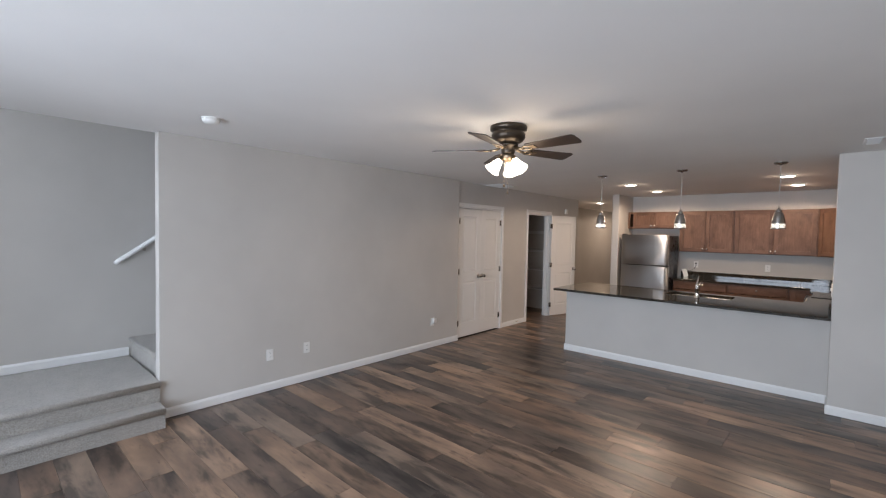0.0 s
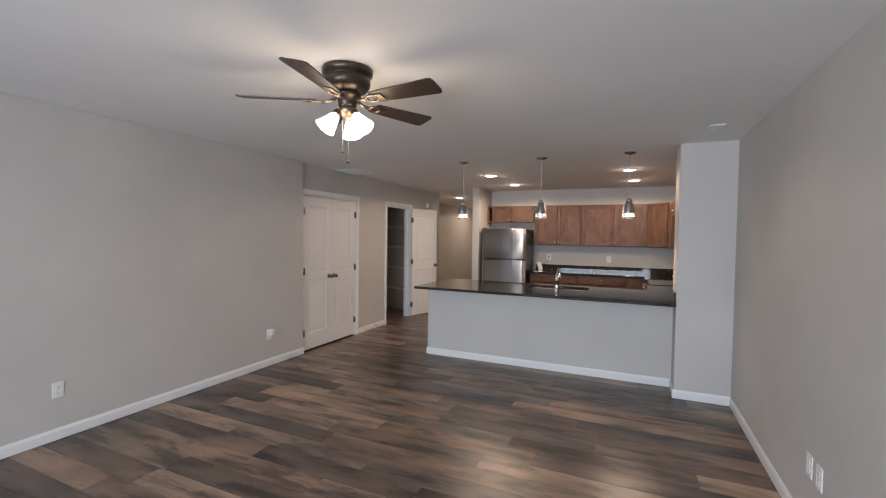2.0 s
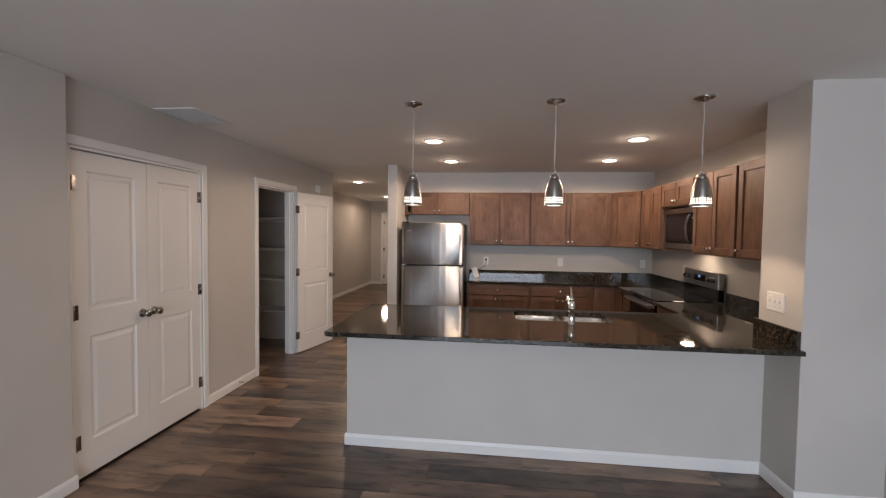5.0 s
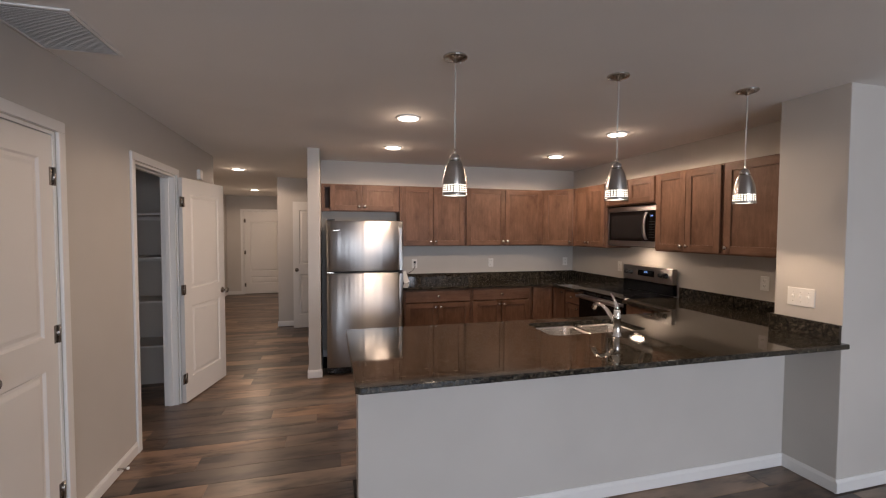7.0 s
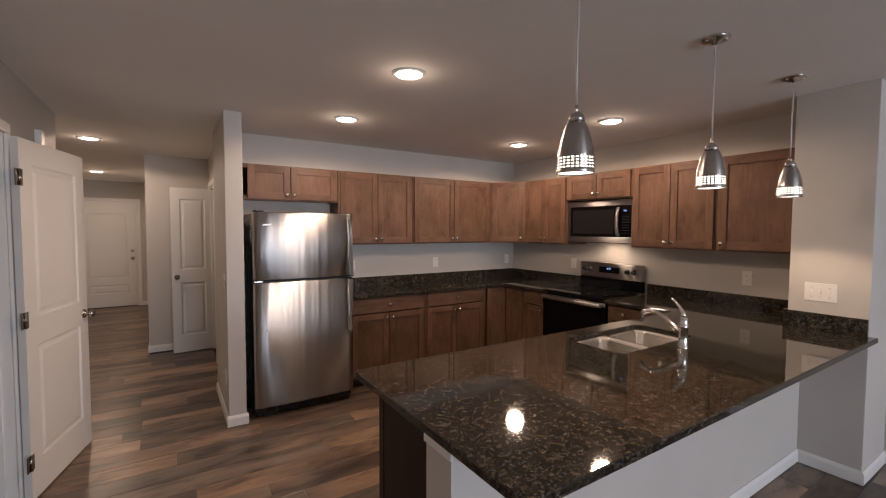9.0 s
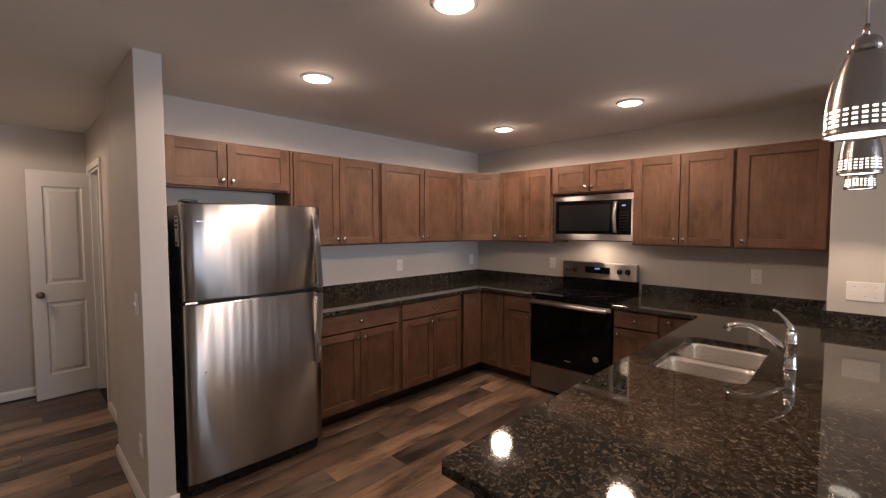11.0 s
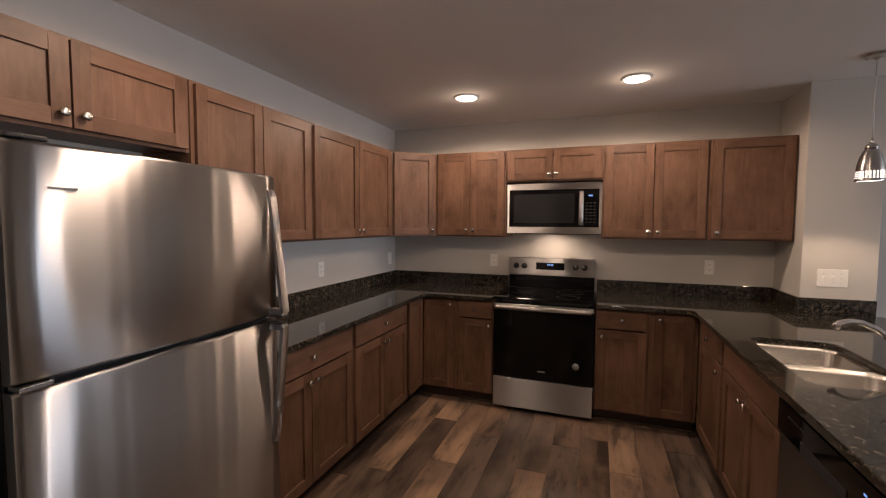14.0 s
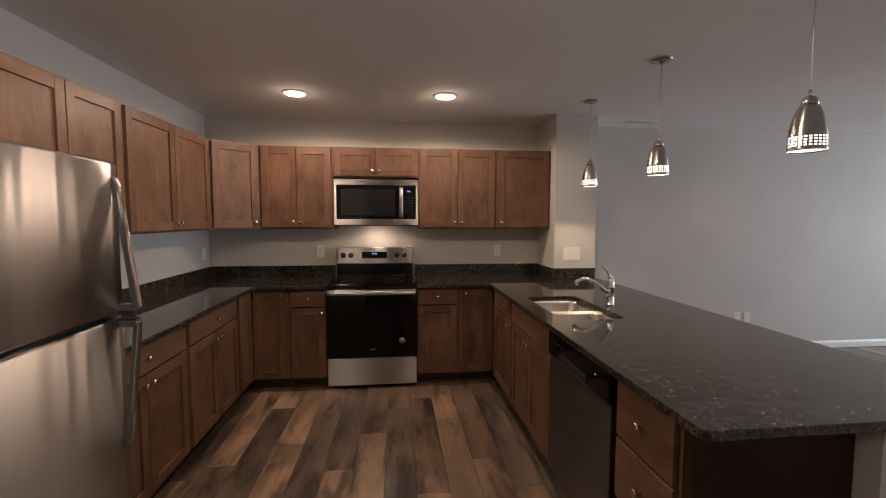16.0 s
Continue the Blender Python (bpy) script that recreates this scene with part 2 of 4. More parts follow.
def join(bm, other, m=None):
    if m is not None:
        other.transform(m)
    table = {}
    for v in other.verts:
        table[v] = bm.verts.new(v.co)
    for f in other.faces:
        try:
            g = bm.faces.new([table[v] for v in f.verts])
            g.material_index, g.smooth = f.material_index, f.smooth
        except ValueError:
            pass
    other.free()
    return bm


def lathe(profile, n=24, m=None, smooth=True):
    """A body turned round z from (radius, height) pairs."""
    bm = bmesh.new()
    rings = []
    for r, z in profile:
        rings.append([bm.verts.new((r * math.cos(2 * math.pi * i / n), r * math.sin(2 * math.pi * i / n), z)) for i in range(n)])
    for a, b in zip(rings, rings[1:]):
        for i in range(n):
            bm.faces.new((a[i], a[(i + 1) % n], b[(i + 1) % n], b[i])).smooth = smooth
    for ring, flip in ((rings[0], True), (rings[-1], False)):
        bm.faces.new(ring[::-1] if flip else ring)
    bmesh.ops.remove_doubles(bm, verts=bm.verts[:], dist=1e-5)
    bmesh.ops.recalc_face_normals(bm, faces=bm.faces[:])
    if m is not None:
        bm.transform(m)
    return bm


def tube(points, r, n=10, flat=1.0):
    """A round bar along points; r is one radius or one for each point."""
    bm = bmesh.new()
    ps = [Vector(p) for p in points]
    rs = r if isinstance(r, (list, tuple)) else [r] * len(ps)
    rings = []
    side = None
    for i, p in enumerate(ps):
        d = (ps[min(i + 1, len(ps) - 1)] - ps[max(i - 1, 0)]).normalized()
        if side is None:
            side = d.orthogonal().normalized()
        side = (side - d * side.dot(d)).normalized()
        up = d.cross(side)
        rings.append([bm.verts.new(p + rs[i] * (math.cos(2 * math.pi * k / n) * side + flat * math.sin(2 * math.pi * k / n) * up)) for k in range(n)])
    for a, b in zip(rings, rings[1:]):
        for k in range(n):
            bm.faces.new((a[k], a[(k + 1) % n], b[(k + 1) % n], b[k])).smooth = True
    bm.faces.new(rings[0][::-1])
    bm.faces.new(rings[-1])
    bmesh.ops.recalc_face_normals(bm, faces=bm.faces[:])
    return bm


def mesh_of(bm, name, mats):
    me = bpy.data.meshes.new(name)
    bm.to_mesh(me)
    bm.free()
    for m in mats if isinstance(mats, (list, tuple)) else [mats]:
        me.materials.append(m)
    return me


def part(name, bm, material, parent, label=""):
    ob = new(name, mesh_of(bm, name, material))
    ob.parent = parent
    if label:
        ob["label"] = label
    return ob


def thing(name, m, label, category, group="", kind=""):
    ob = new(name)
    ob.empty_display_size = 0.1
    ob.matrix_world = m
    return tagged(ob, label, category, group, kind)


def structure(name, bm, material, label, category):
    return tagged(new(name, mesh_of(bm, name, material)), label, category, "", "structure")


def at(x, y, z=0.0, rz=0.0):
    return pose(x, y, z, 0, 0, rz)

# ---- the large structure ----
H = 2.426           # ceiling height
XE = 1.37           # inner face of the long outer wall
YN = 9.16           # kitchen's back wall
XL = -3.28          # living room wall beside the stairs
XD = -3.32          # wall with the closet and the pantry
XW = -4.33          # stairwell's outer wall
YF = -1.80          # front wall with the windows
YS = 1.205           # end of the living room wall at the stairs
COL = (0.905, 5.52, XE, 5.92)
STUB = (-2.23, 8.39, -2.105, YN)
XH, YH, YEND = -4.42, 9.27, 15.10     # hall: outer wall, its start, its end
DD0, DD1 = 5.13, 6.27                 # double closet door
PA0, PA1 = 7.145, 7.97                 # pantry door
CL0, CL1 = 10.26, 10.90               # hall closet door
DH = 2.04
XC = -2.145                           # face of the hall wall with the closet

bm = box(XE, YF - 0.12, 0, XE + 0.12, YN + 0.12, H)
structure("wall_east", bm, WALL, "greige painted drywall wall of the long room", "wall")
bm = box(STUB[0], YN, 0, XE, YN + 0.12, H)
structure("wall_north", bm, WALL, "greige painted drywall behind the kitchen cabinets", "wall")
bm = box(*COL[:2], 0, *COL[2:], H, 0.004)
structure("wall_column", bm, WALL, "square drywall column at the end of the peninsula", "wall")
bm = box(*STUB[:2], 0, *STUB[2:], H, 0.004)
structure("wall_stub", bm, WALL, "narrow drywall stub wall beside the refrigerator", "wall")

bm = box(XL - 0.10, YS, 0, XL, 5.09, H, 0.004)
structure("wall_living", bm, WALL, "long greige painted living room wall", "wall")
x0, x1 = XD - 0.115, XD
bm = box(x0, 5.09, 0, x1, DD0, H)
box(x0, DD0, DH, x1, DD1, H, 0, bm)
box(x0, DD1, 0, x1, PA0, H, 0, bm)
box(x0, PA0, DH, x1, PA1, H, 0, bm)
box(x0, PA1, 0, x1, YH, H, 0, bm)
structure("wall_west", bm, WALL, "greige wall with closet doors and pantry doorway", "wall")
bm = box(XH, YH - 0.115, 0, x0, YH, H)
box(XH - 0.12, 5.0, 0, XH, YEND + 0.12, H, 0, bm)
structure("wall_hall_west", bm, WALL, "greige hall wall with white baseboard", "wall")
bm = box(XH, YEND, 0, -4.05, YEND + 0.12, H)
box(-4.05, YEND, DH, -3.11, YEND + 0.12, H, 0, bm)
box(-3.11, YEND, 0, -2.73, YEND + 0.12, H, 0, bm)
box(-4.2, YEND + 0.12, 0, -2.95, YEND + 0.2, H, 0, bm)
structure("wall_hall_end", bm, WALL, "end wall of the hall round a white door", "wall")
bm = box(-2.82, 11.10, 0, -2.105, 11.22, H)
box(-2.82, 11.22, 0, -2.73, YEND, H, 0, bm)
structure("wall_hall_corner", bm, WALL, "hall corner wall in greige paint", "wall")
bm = box(XC, YN + 0.12, 0, STUB[2], CL0, H)
box(XC, CL0, DH, STUB[2], CL1, H, 0, bm)
box(XC, CL1, 0, STUB[2], 11.10, H, 0, bm)
structure("wall_hall_east", bm, WALL, "hall wall with a closet doorway", "wall")
bm = box(STUB[2], 9.9, 0, -1.2, 10.0, H)
box(-1.3, 10.0, 0, -1.2, 11.10, H, 0, bm)
box(STUB[2], 11.10, 0, -1.2, 11.22, H, 0, bm)
structure("wall_closet", bm, WALL, "plain walls inside the hall closet", "wall")
bm = box(XH, 6.60, 0, x0, 6.70, H)
box(XH, 8.62, 0, x0, 8.72, H, 0, bm)
box(-4.05, 4.98, 0, x0, 5.06, H, 0, bm)
box(-4.05, 5.06, 0, -3.97, 6.60, H, 0, bm)
structure("wall_pantry", bm, WALL, "plain walls inside pantry and closet", "wall")
bm = box(XW - 0.12, YF - 0.12, 0, XW, 5.0, 4.9)
structure("wall_stair", bm, WALL, "tall greige stairwell wall", "wall")
bm = box(XW, 4.9, 0, XL - 0.10, 5.0, 4.9)
box(XL - 0.10, YF, H + 0.14, XL, 5.0, 4.9, 0, bm)
box(XW - 0.1, YF, 4.9, XL, 5.0, 5.0, 0, bm)
structure("wall_stair_upper", bm, WALL, "upper stairwell walls above the landing", "wall")

# front wall with two openings to the daylight
WIN = [(-2.42, 1.18, 0.22, 2.32), (-3.98, -3.12, 0.85, 4.05)]
bm = box(XW, YF - 0.12, 0, -3.98, YF, 4.9)
box(-3.98, YF - 0.12, 0, -3.12, YF, 0.85, 0, bm)
box(-3.98, YF - 0.12, 4.05, -3.12, YF, 4.9, 0, bm)
box(-3.12, YF - 0.12, 0, -2.42, YF, H, 0, bm)
box(-3.12, YF - 0.12, H, XL + 0.1, YF, 4.9, 0, bm)
box(-2.42, YF - 0.12, 0, 1.18, YF, 0.22, 0, bm)
box(-2.42, YF - 0.12, 2.32, 1.18, YF, H, 0, bm)
box(1.18, YF - 0.12, 0, XE, YF, H, 0, bm)
structure("wall_front", bm, WALL, "plain front wall with window openings", "wall")
GLASS, gt, gb = nodes_of("window_glass")
gb.inputs["Transmission Weight"].default_value = 1.0
gb.inputs["Roughness"].default_value = 0.0
gb.inputs["IOR"].default_value = 1.45
for i, (a, b, c, d) in enumerate(WIN):
    w = structure("window_%d" % (i + 1), box(a, YF - 0.10, c, a + 0.05, YF - 0.04, d, 0.004), TRIM, "white framed window in the front wall", "window")
    part("frame", box(b - 0.05, YF - 0.10, c, b, YF - 0.04, d, 0.004), TRIM, w)
    part("frame", box(a + 0.05, YF - 0.10, c, b - 0.05, YF - 0.04, c + 0.05, 0.004), TRIM, w)
    part("frame", box(a + 0.05, YF - 0.10, d - 0.05, b - 0.05, YF - 0.04, d, 0.004), TRIM, w)
    pane = part("pane", box(a + 0.05, YF - 0.073, c + 0.05, b - 0.05, YF - 0.068, d - 0.05), GLASS, w)
    pane.visible_shadow = False

bm = box(XL - 0.10, YF - 0.12, H, XE + 0.12, YN + 0.12, H + 0.14)
box(XH - 0.12, 5.0, H, XL - 0.10, YN + 0.12, H + 0.14, 0, bm)
box(XH - 0.12, YN + 0.12, H, -1.1, YEND + 0.2, H + 0.14, 0, bm)
structure("ceiling", bm, CEIL, "white ceiling with a light knockdown texture", "ceiling")

floor = structure("floor", box(XH - 0.12, YF - 0.12, -0.12, XE + 0.12, YEND + 0.2, -0.006), SUBFLOOR, "grey-brown wood-look vinyl plank floor", "floor")
part("threshold", box(-4.03, YEND - 0.01, -0.006, -3.13, YEND + 0.11, 0.012, 0.003), BRONZE, floor)


# ---- baseboards and casings ----
BB_H, BB_T = 0.086, 0.013


def baseboard(x0, y0, x1, y1, nx, ny, z=0.0):
    """A baseboard along a wall's face from one end to the other; (nx, ny) points into the room."""
    prof = [(0, 0), (BB_T * 0.3, 0), (BB_T * 0.3, 0.006), (BB_T, 0.006), (BB_T, BB_H - 0.02), (BB_T * 0.55, BB_H - 0.006), (BB_T * 0.4, BB_H), (0, BB_H)]
    bm = bmesh.new()
    ends = []
    for x, y in ((x0, y0), (x1, y1)):
        ends.append([bm.verts.new((x + nx * d, y + ny * d, z + h)) for d, h in prof])
    k = len(prof)
    for i in range(k):
        bm.faces.new((ends[0][i], ends[0][(i + 1) % k], ends[1][(i + 1) % k], ends[1][i]))
    bm.faces.new(ends[0][::-1])
    bm.faces.new(ends[1])
    bmesh.ops.recalc_face_normals(bm, faces=bm.faces[:])
    return structure("baseboard", bm, TRIM, "white painted wooden baseboard", "baseboard")


PX0, PX1, PY0, PY1 = -1.880, COL[0], 5.84, 5.99      # knee wall of the peninsula
baseboard(XE, YF, XE, COL[1], -1, 0)
baseboard(COL[0] - BB_T, COL[1], COL[2], COL[1], 0, -1)
baseboard(COL[0], COL[1], COL[0], PY0, -1, 0)
baseboard(PX0 - BB_T, PY0, PX1, PY0, 0, -1)
baseboard(PX0, PY0, PX0, PY1, -1, 0)
baseboard(XL, YS + 0.0, XL, 5.09 + BB_T, 1, 0)
baseboard(XL - 0.04, 5.09, XL, 5.09, 0, 1)
baseboard(XD, DD1 + 0.062, XD, PA0 - 0.062, 1, 0)
baseboard(XD, PA1 + 0.062, XD, YH, 1, 0)
baseboard(XH, YH, XH, YEND, 1, 0)
baseboard(XH, YEND, -4.11, YEND, 0, -1)
baseboard(-3.05, YEND, -2.82, YEND, 0, -1)
baseboard(-2.82, 11.10, -2.82, YEND, -1, 0)
baseboard(-2.82 - BB_T, 11.10, XC, 11.10, 0, -1)
baseboard(STUB[0], STUB[1], STUB[0], YN + 0.12, -1, 0)
baseboard(XC, YN + 0.12, XC, CL0 - 0.06, -1, 0)
baseboard(STUB[0] - BB_T, STUB[1], STUB[2] + BB_T, STUB[1], 0, -1)
baseboard(STUB[2], STUB[1], STUB[2], YN, 1, 0)
baseboard(STUB[2], YN, -1.2, YN, 0, -1)


def casing(origin, width, height, label="white painted door casing with jambs", stop=True, depth=0.115, back=True):
    """Trim round a doorway; local x runs across the opening, local -y into the room, the wall behind is depth thick."""
    tr = tagged(new("trim"), label, "door trim", "", "structure")
    tr.matrix_world = origin
    cw, ct = 0.060, 0.016
    part("casing_leg", box(-cw, -ct, 0, -0.004, 0, height + 0.004, 0.004), TRIM, tr)
    part("casing_leg", box(width + 0.004, -ct, 0, width + cw, 0, height + 0.004, 0.004), TRIM, tr)
    part("casing_head", box(-cw, -ct, height + 0.004, width + cw, 0, height + cw, 0.004), TRIM, tr)
    part("jamb", box(-0.003, 0.001, 0, 0.016, depth - 0.001, height, 0.002), TRIM, tr)
    part("jamb", box(width - 0.016, 0.001, 0, width + 0.003, depth - 0.001, height, 0.002), TRIM, tr)
    part("jamb", box(0.016, 0.001, height - 0.016, width - 0.016, depth - 0.001, height + 0.003, 0.002), TRIM, tr)
    if stop:
        part("stop", box(0.016, 0.045, 0, 0.028, 0.078, height - 0.016, 0.002), TRIM, tr)
        part("stop", box(width - 0.028, 0.045, 0, width - 0.016, 0.078, height - 0.016, 0.002), TRIM, tr)
        part("stop", box(0.028, 0.045, height - 0.028, width - 0.028, 0.078, height - 0.016, 0.002), TRIM, tr)
    return tr


# for walls that face +x the local x axis runs towards +y
casing(at(XD, DD0, 0, 90), DD1 - DD0, DH)
casing(at(XD, PA0, 0, 90), PA1 - PA0, DH)
casing(at(XC, CL1, 0, -90), CL1 - CL0, DH, depth=0.07)
casing(at(-4.05, YEND, 0, 0), 0.94, DH)


def panelled(w, h, t=0.035, rows=((0.21, 0.86), (1.02, 1.88)), side=0.115):
    """A moulded two-panel door leaf: local x across, y through, z up."""
    bm = bmesh.new()
    xs = [0, side, w - side, w]
    zs = [0, rows[0][0], rows[0][1], rows[1][0], rows[1][1], h]
    for y, s in ((0.0, 1), (t, -1)):
        for i in range(3):
            for j in range(5):
                a, b, c, d = xs[i], xs[i + 1], zs[j], zs[j + 1]
                if i == 1 and j in (1, 3):
                    loops = []
                    for inset, deep in ((0, 0), (0.010, 0.009), (0.024, 0.009), (0.045, 0.002)):
                        loops.append([bm.verts.new(p) for p in ((a + inset, y + s * deep, c + inset), (b - inset, y + s * deep, c + inset),
                                                                (b - inset, y + s * deep, d - inset), (a + inset, y + s * deep, d - inset))])
                    for p, q in zip(loops, loops[1:]):
                        for k in range(4):
                            bm.faces.new((p[k], p[(k + 1) % 4], q[(k + 1) % 4], q[k]))
                    bm.faces.new(loops[-1])
                else:
                    bm.faces.new([bm.verts.new(p) for p in ((a, y, c), (b, y, c), (b, y, d), (a, y, d))])
    for q in (((0, 0, 0), (0, t, 0), (0, t, h), (0, 0, h)), ((w, 0, 0), (w, t, 0), (w, t, h), (w, 0, h)),
              ((0, 0, 0), (w, 0, 0), (w, t, 0), (0, t, 0)), ((0, 0, h), (w, 0, h), (w, t, h), (0, t, h))):
        bm.faces.new([bm.verts.new(p) for p in q])
    bmesh.ops.remove_doubles(bm, verts=bm.verts[:], dist=1e-5)
    bmesh.ops.recalc_face_normals(bm, faces=bm.faces[:])
    return bm


def door_knob(parent, x, z, y, out, mat=None):
    """A round knob on its rose; out is -1 for the face towards local -y."""
    prof = [(0.0, 0.0), (0.031, 0.0), (0.031, 0.005), (0.026, 0.010), (0.012, 0.012), (0.011, 0.030), (0.019, 0.036),
            (0.0265, 0.046), (0.0265, 0.054), (0.020, 0.062), (0.0, 0.064)]
    k = lathe(prof, 20, pose(x, y, z, 90 if out < 0 else -90, 0, 0))
    return part("door_knob", k, mat or HINGE, parent, "satin nickel door knob")


def hinge(parent, x, z, y):
    bm = tube([(x, y, z - 0.045), (x, y, z + 0.045)], 0.006, 8)
    box(x - 0.034, y + 0.003, z - 0.045, x + 0.034, y + 0.006, z + 0.045, 0, bm)
    return part("hinge", bm, HINGE, parent, "satin nickel butt hinge")


def leaf(name, m, w, label, knob_x=None, hinge_x=None, h=2.015, both=False, rows=((0.21, 0.86), (1.02, 1.88)), side=0.115, hinge_y=-0.004):
    d = tagged(new(name, mesh_of(panelled(w, h, 0.035, rows, side), name, DOOR)), label, "door", "", "structure")
    d.matrix_world = m
    if knob_x is not None:
        door_knob(d, knob_x, 0.93, 0.0, -1)
        if both:
            door_knob(d, knob_x, 0.93, 0.035, 1)
    if hinge_x is not None:
        for z in (0.22, 1.02, 1.80):
            hinge(d, hinge_x, z, hinge_y)
    return d


wd = (DD1 - DD0 - 0.04) / 2
leaf("door_1", at(XD - 0.005, DD0 + 0.018, 0.020, 90), wd, "closed white two-panel closet door leaf", wd - 0.05, -0.006, h=1.993, side=0.10)
leaf("door_2", at(XD - 0.005, DD1 - 0.018 - wd, 0.021, 90), wd, "closed white two-panel closet door leaf", 0.05, wd + 0.006, h=1.998, side=0.10)
# pantry door swung back against the wall
PD_W, PD_A = 0.74, 13.5
leaf("door_3", pose(XD + 0.058, PA1 - 0.012, 0.012, 0, 0, 90 - PD_A), PD_W, "white two-panel pantry door standing open", PD_W - 0.06, -0.004, both=True)
leaf("door_4", at(XC - 0.425, 10.865, 0.012, 4), 0.46, "white two-panel closet door standing open", 0.055, 0.464, both=True, side=0.095)
leaf("door_5", at(-4.03, YEND + 0.006, 0.014, 0), 0.90, "closed white panelled door at the hall end", 0.84, -0.002, rows=((0.25, 0.42), (0.55, 1.80)), side=0.13)
part("deadbolt", lathe([(0, 0), (0.03, 0), (0.03, 0.012), (0.012, 0.016), (0.0, 0.016)], 18, pose(0.84, 0, 1.08, 90)), NICKEL, bpy.data.objects["door_5"])

# ---- carpeted stairs ----


def tread_block(x0, x1, y0, y1, z0, z1, nose_dir):
    """A carpet-wrapped step with a rounded nosing; nose_dir 'x' looks to +x, 'y' to -y."""
    prof = [(0.0, z0), (0.0, z1 - 0.05), (0.022, z1 - 0.042), (0.030, z1 - 0.022), (0.022, z1 - 0.004), (0.004, z1), (-1.0, z1), (-1.0, z0)]
    bm = bmesh.new()
    ends = []
    for e in ((y0, y1) if nose_dir == "x" else (x0, x1)):
        ring = []
        for d, z in prof:
            if nose_dir == "x":
                ring.append(bm.verts.new((x1 + d if d > -1 else x0, e, z)))
            else:
                ring.append(bm.verts.new((e, y0 - d if d > -1 else y1, z)))
        ends.append(ring)
    k = len(prof)
    for i in range(k):
        bm.faces.new((ends[0][i], ends[0][(i + 1) % k], ends[1][(i + 1) % k], ends[1][i])).smooth = 0 < i < 5
    bm.faces.new(ends[0][::-1])
    bm.faces.new(ends[1])
    bmesh.ops.recalc_face_normals(bm, faces=bm.faces[:])
    return bm


stairs = thing("stairs", at(XL, 0.6), "stairs and landing wrapped in grey-beige carpet", "stairs")
inv = Matrix.Translation((-XL, -0.6, 0))


def stair_part(name, bm):
    bm.transform(inv)
    return part(name, bm, CARPET, stairs)


stair_part("step", tread_block(XL + 0.03, XL + 0.205, -0.35, YS - 0.01, 0, 0.168, "x"))
stair_part("landing", tread_block(XW, XL + 0.03, -0.35, YS, 0, 0.336, "x"))
for i in range(9):
    stair_part("step", tread_block(XW, XL - 0.10, YS + 0.03 + 0.25 * i, YS + 0.03 + 0.25 * (i + 1) + 0.02, 0.27 + 0.185 * i, 0.336 + 0.185 * (i + 1), "y"))
baseboard(XW, -0.35, XW, YS, 1, 0, 0.336)
rail = thing("handrail", at(XW, 1.1, 1.28), "white painted handrail rising beside the stairs", "handrail")
tr = Matrix.Translation((-XW, -1.1, -1.28))
y0, z0, sl = 1.085, 1.272, 0.74
b = tube([(XW + 0.07, y0 + d, z0 + sl * d) for d in (0, 0.02, 0.8, 1.6, 2.2)], [0.015, 0.020, 0.020, 0.020, 0.020], 12, 1.25)
b.transform(tr)
part("rail", b, TRIM, rail)
for d in (0.25, 1.2, 2.0):
    b = tube([(XW, y0 + d, z0 + sl * d - 0.06), (XW + 0.05, y0 + d, z0 + sl * d - 0.06), (XW + 0.07, y0 + d, z0 + sl * d - 0.02)], 0.008, 8)
    b.transform(tr)
    part("bracket", b, NICKEL, rail)

# ---- pantry shelves ----
for z in (1.72, 1.31, 0.90, 0.48):
    sh = thing("shelf", at(-3.9, 8.4, z), "white painted pantry shelf on a wall cleat", "shelf", "pantry shelves")
    part("board", box(-0.50, -0.16, -0.018, 0.44, 0.215, 0, 0.002), SHELF, sh)
    part("cleat", box(-0.50, 0.195, -0.06, 0.44, 0.215, -0.019, 0.002), SHELF, sh)

# ---- kitchen cabinets ----
KNOB = [(0.0, 0.0), (0.008, 0.0), (0.0065, 0.004), (0.006, 0.012), (0.010, 0.016), (0.0155, 0.021), (0.0155, 0.025), (0.011, 0.0285), (0.0, 0.029)]


def cabinet_knob(parent, x, z, y=-0.020):
    return part("knob", lathe(KNOB, 14, pose(x, y, z, 90)), NICKEL, parent, "brushed nickel knob")


def shaker_door(parent, x0, x1, z0, z1, t=0.020, fr=0.058):
    """A shaker door: the recessed panel carries its two stiles and two rails; the back is at y = 0."""
    b = 0.0018
    d = part("door", box(x0 + fr - 0.004, -t + 0.011, z0 + fr - 0.004, x1 - fr + 0.004, -0.003, z1 - fr + 0.004), WOOD, parent)
    part("stile", box(x0, -t, z0, x0 + fr, 0, z1, b), WOOD, d)
    part("stile", box(x1 - fr, -t, z0, x1, 0, z1, b), WOOD, d)
    part("rail", box(x0 + fr - 0.0005, -t + 0.0006, z0, x1 - fr + 0.0005, 0, z0 + fr, b), WOOD_H, d)
    part("rail", box(x0 + fr - 0.0005, -t + 0.0006, z1 - fr, x1 - fr + 0.0005, 0, z1, b), WOOD_H, d)
    return d


def add_door(cab, x0, x1, z0, z1, knob):
    """knob: corner letters, l or r and t or b."""
    d = shaker_door(cab, x0, x1, z0, z1)
    if knob:
        kx = x0 + 0.029 if "l" in knob else x1 - 0.029
        kz = z0 + 0.045 if "b" in knob else z1 - 0.045
        cabinet_knob(d, kx, kz)
    return d


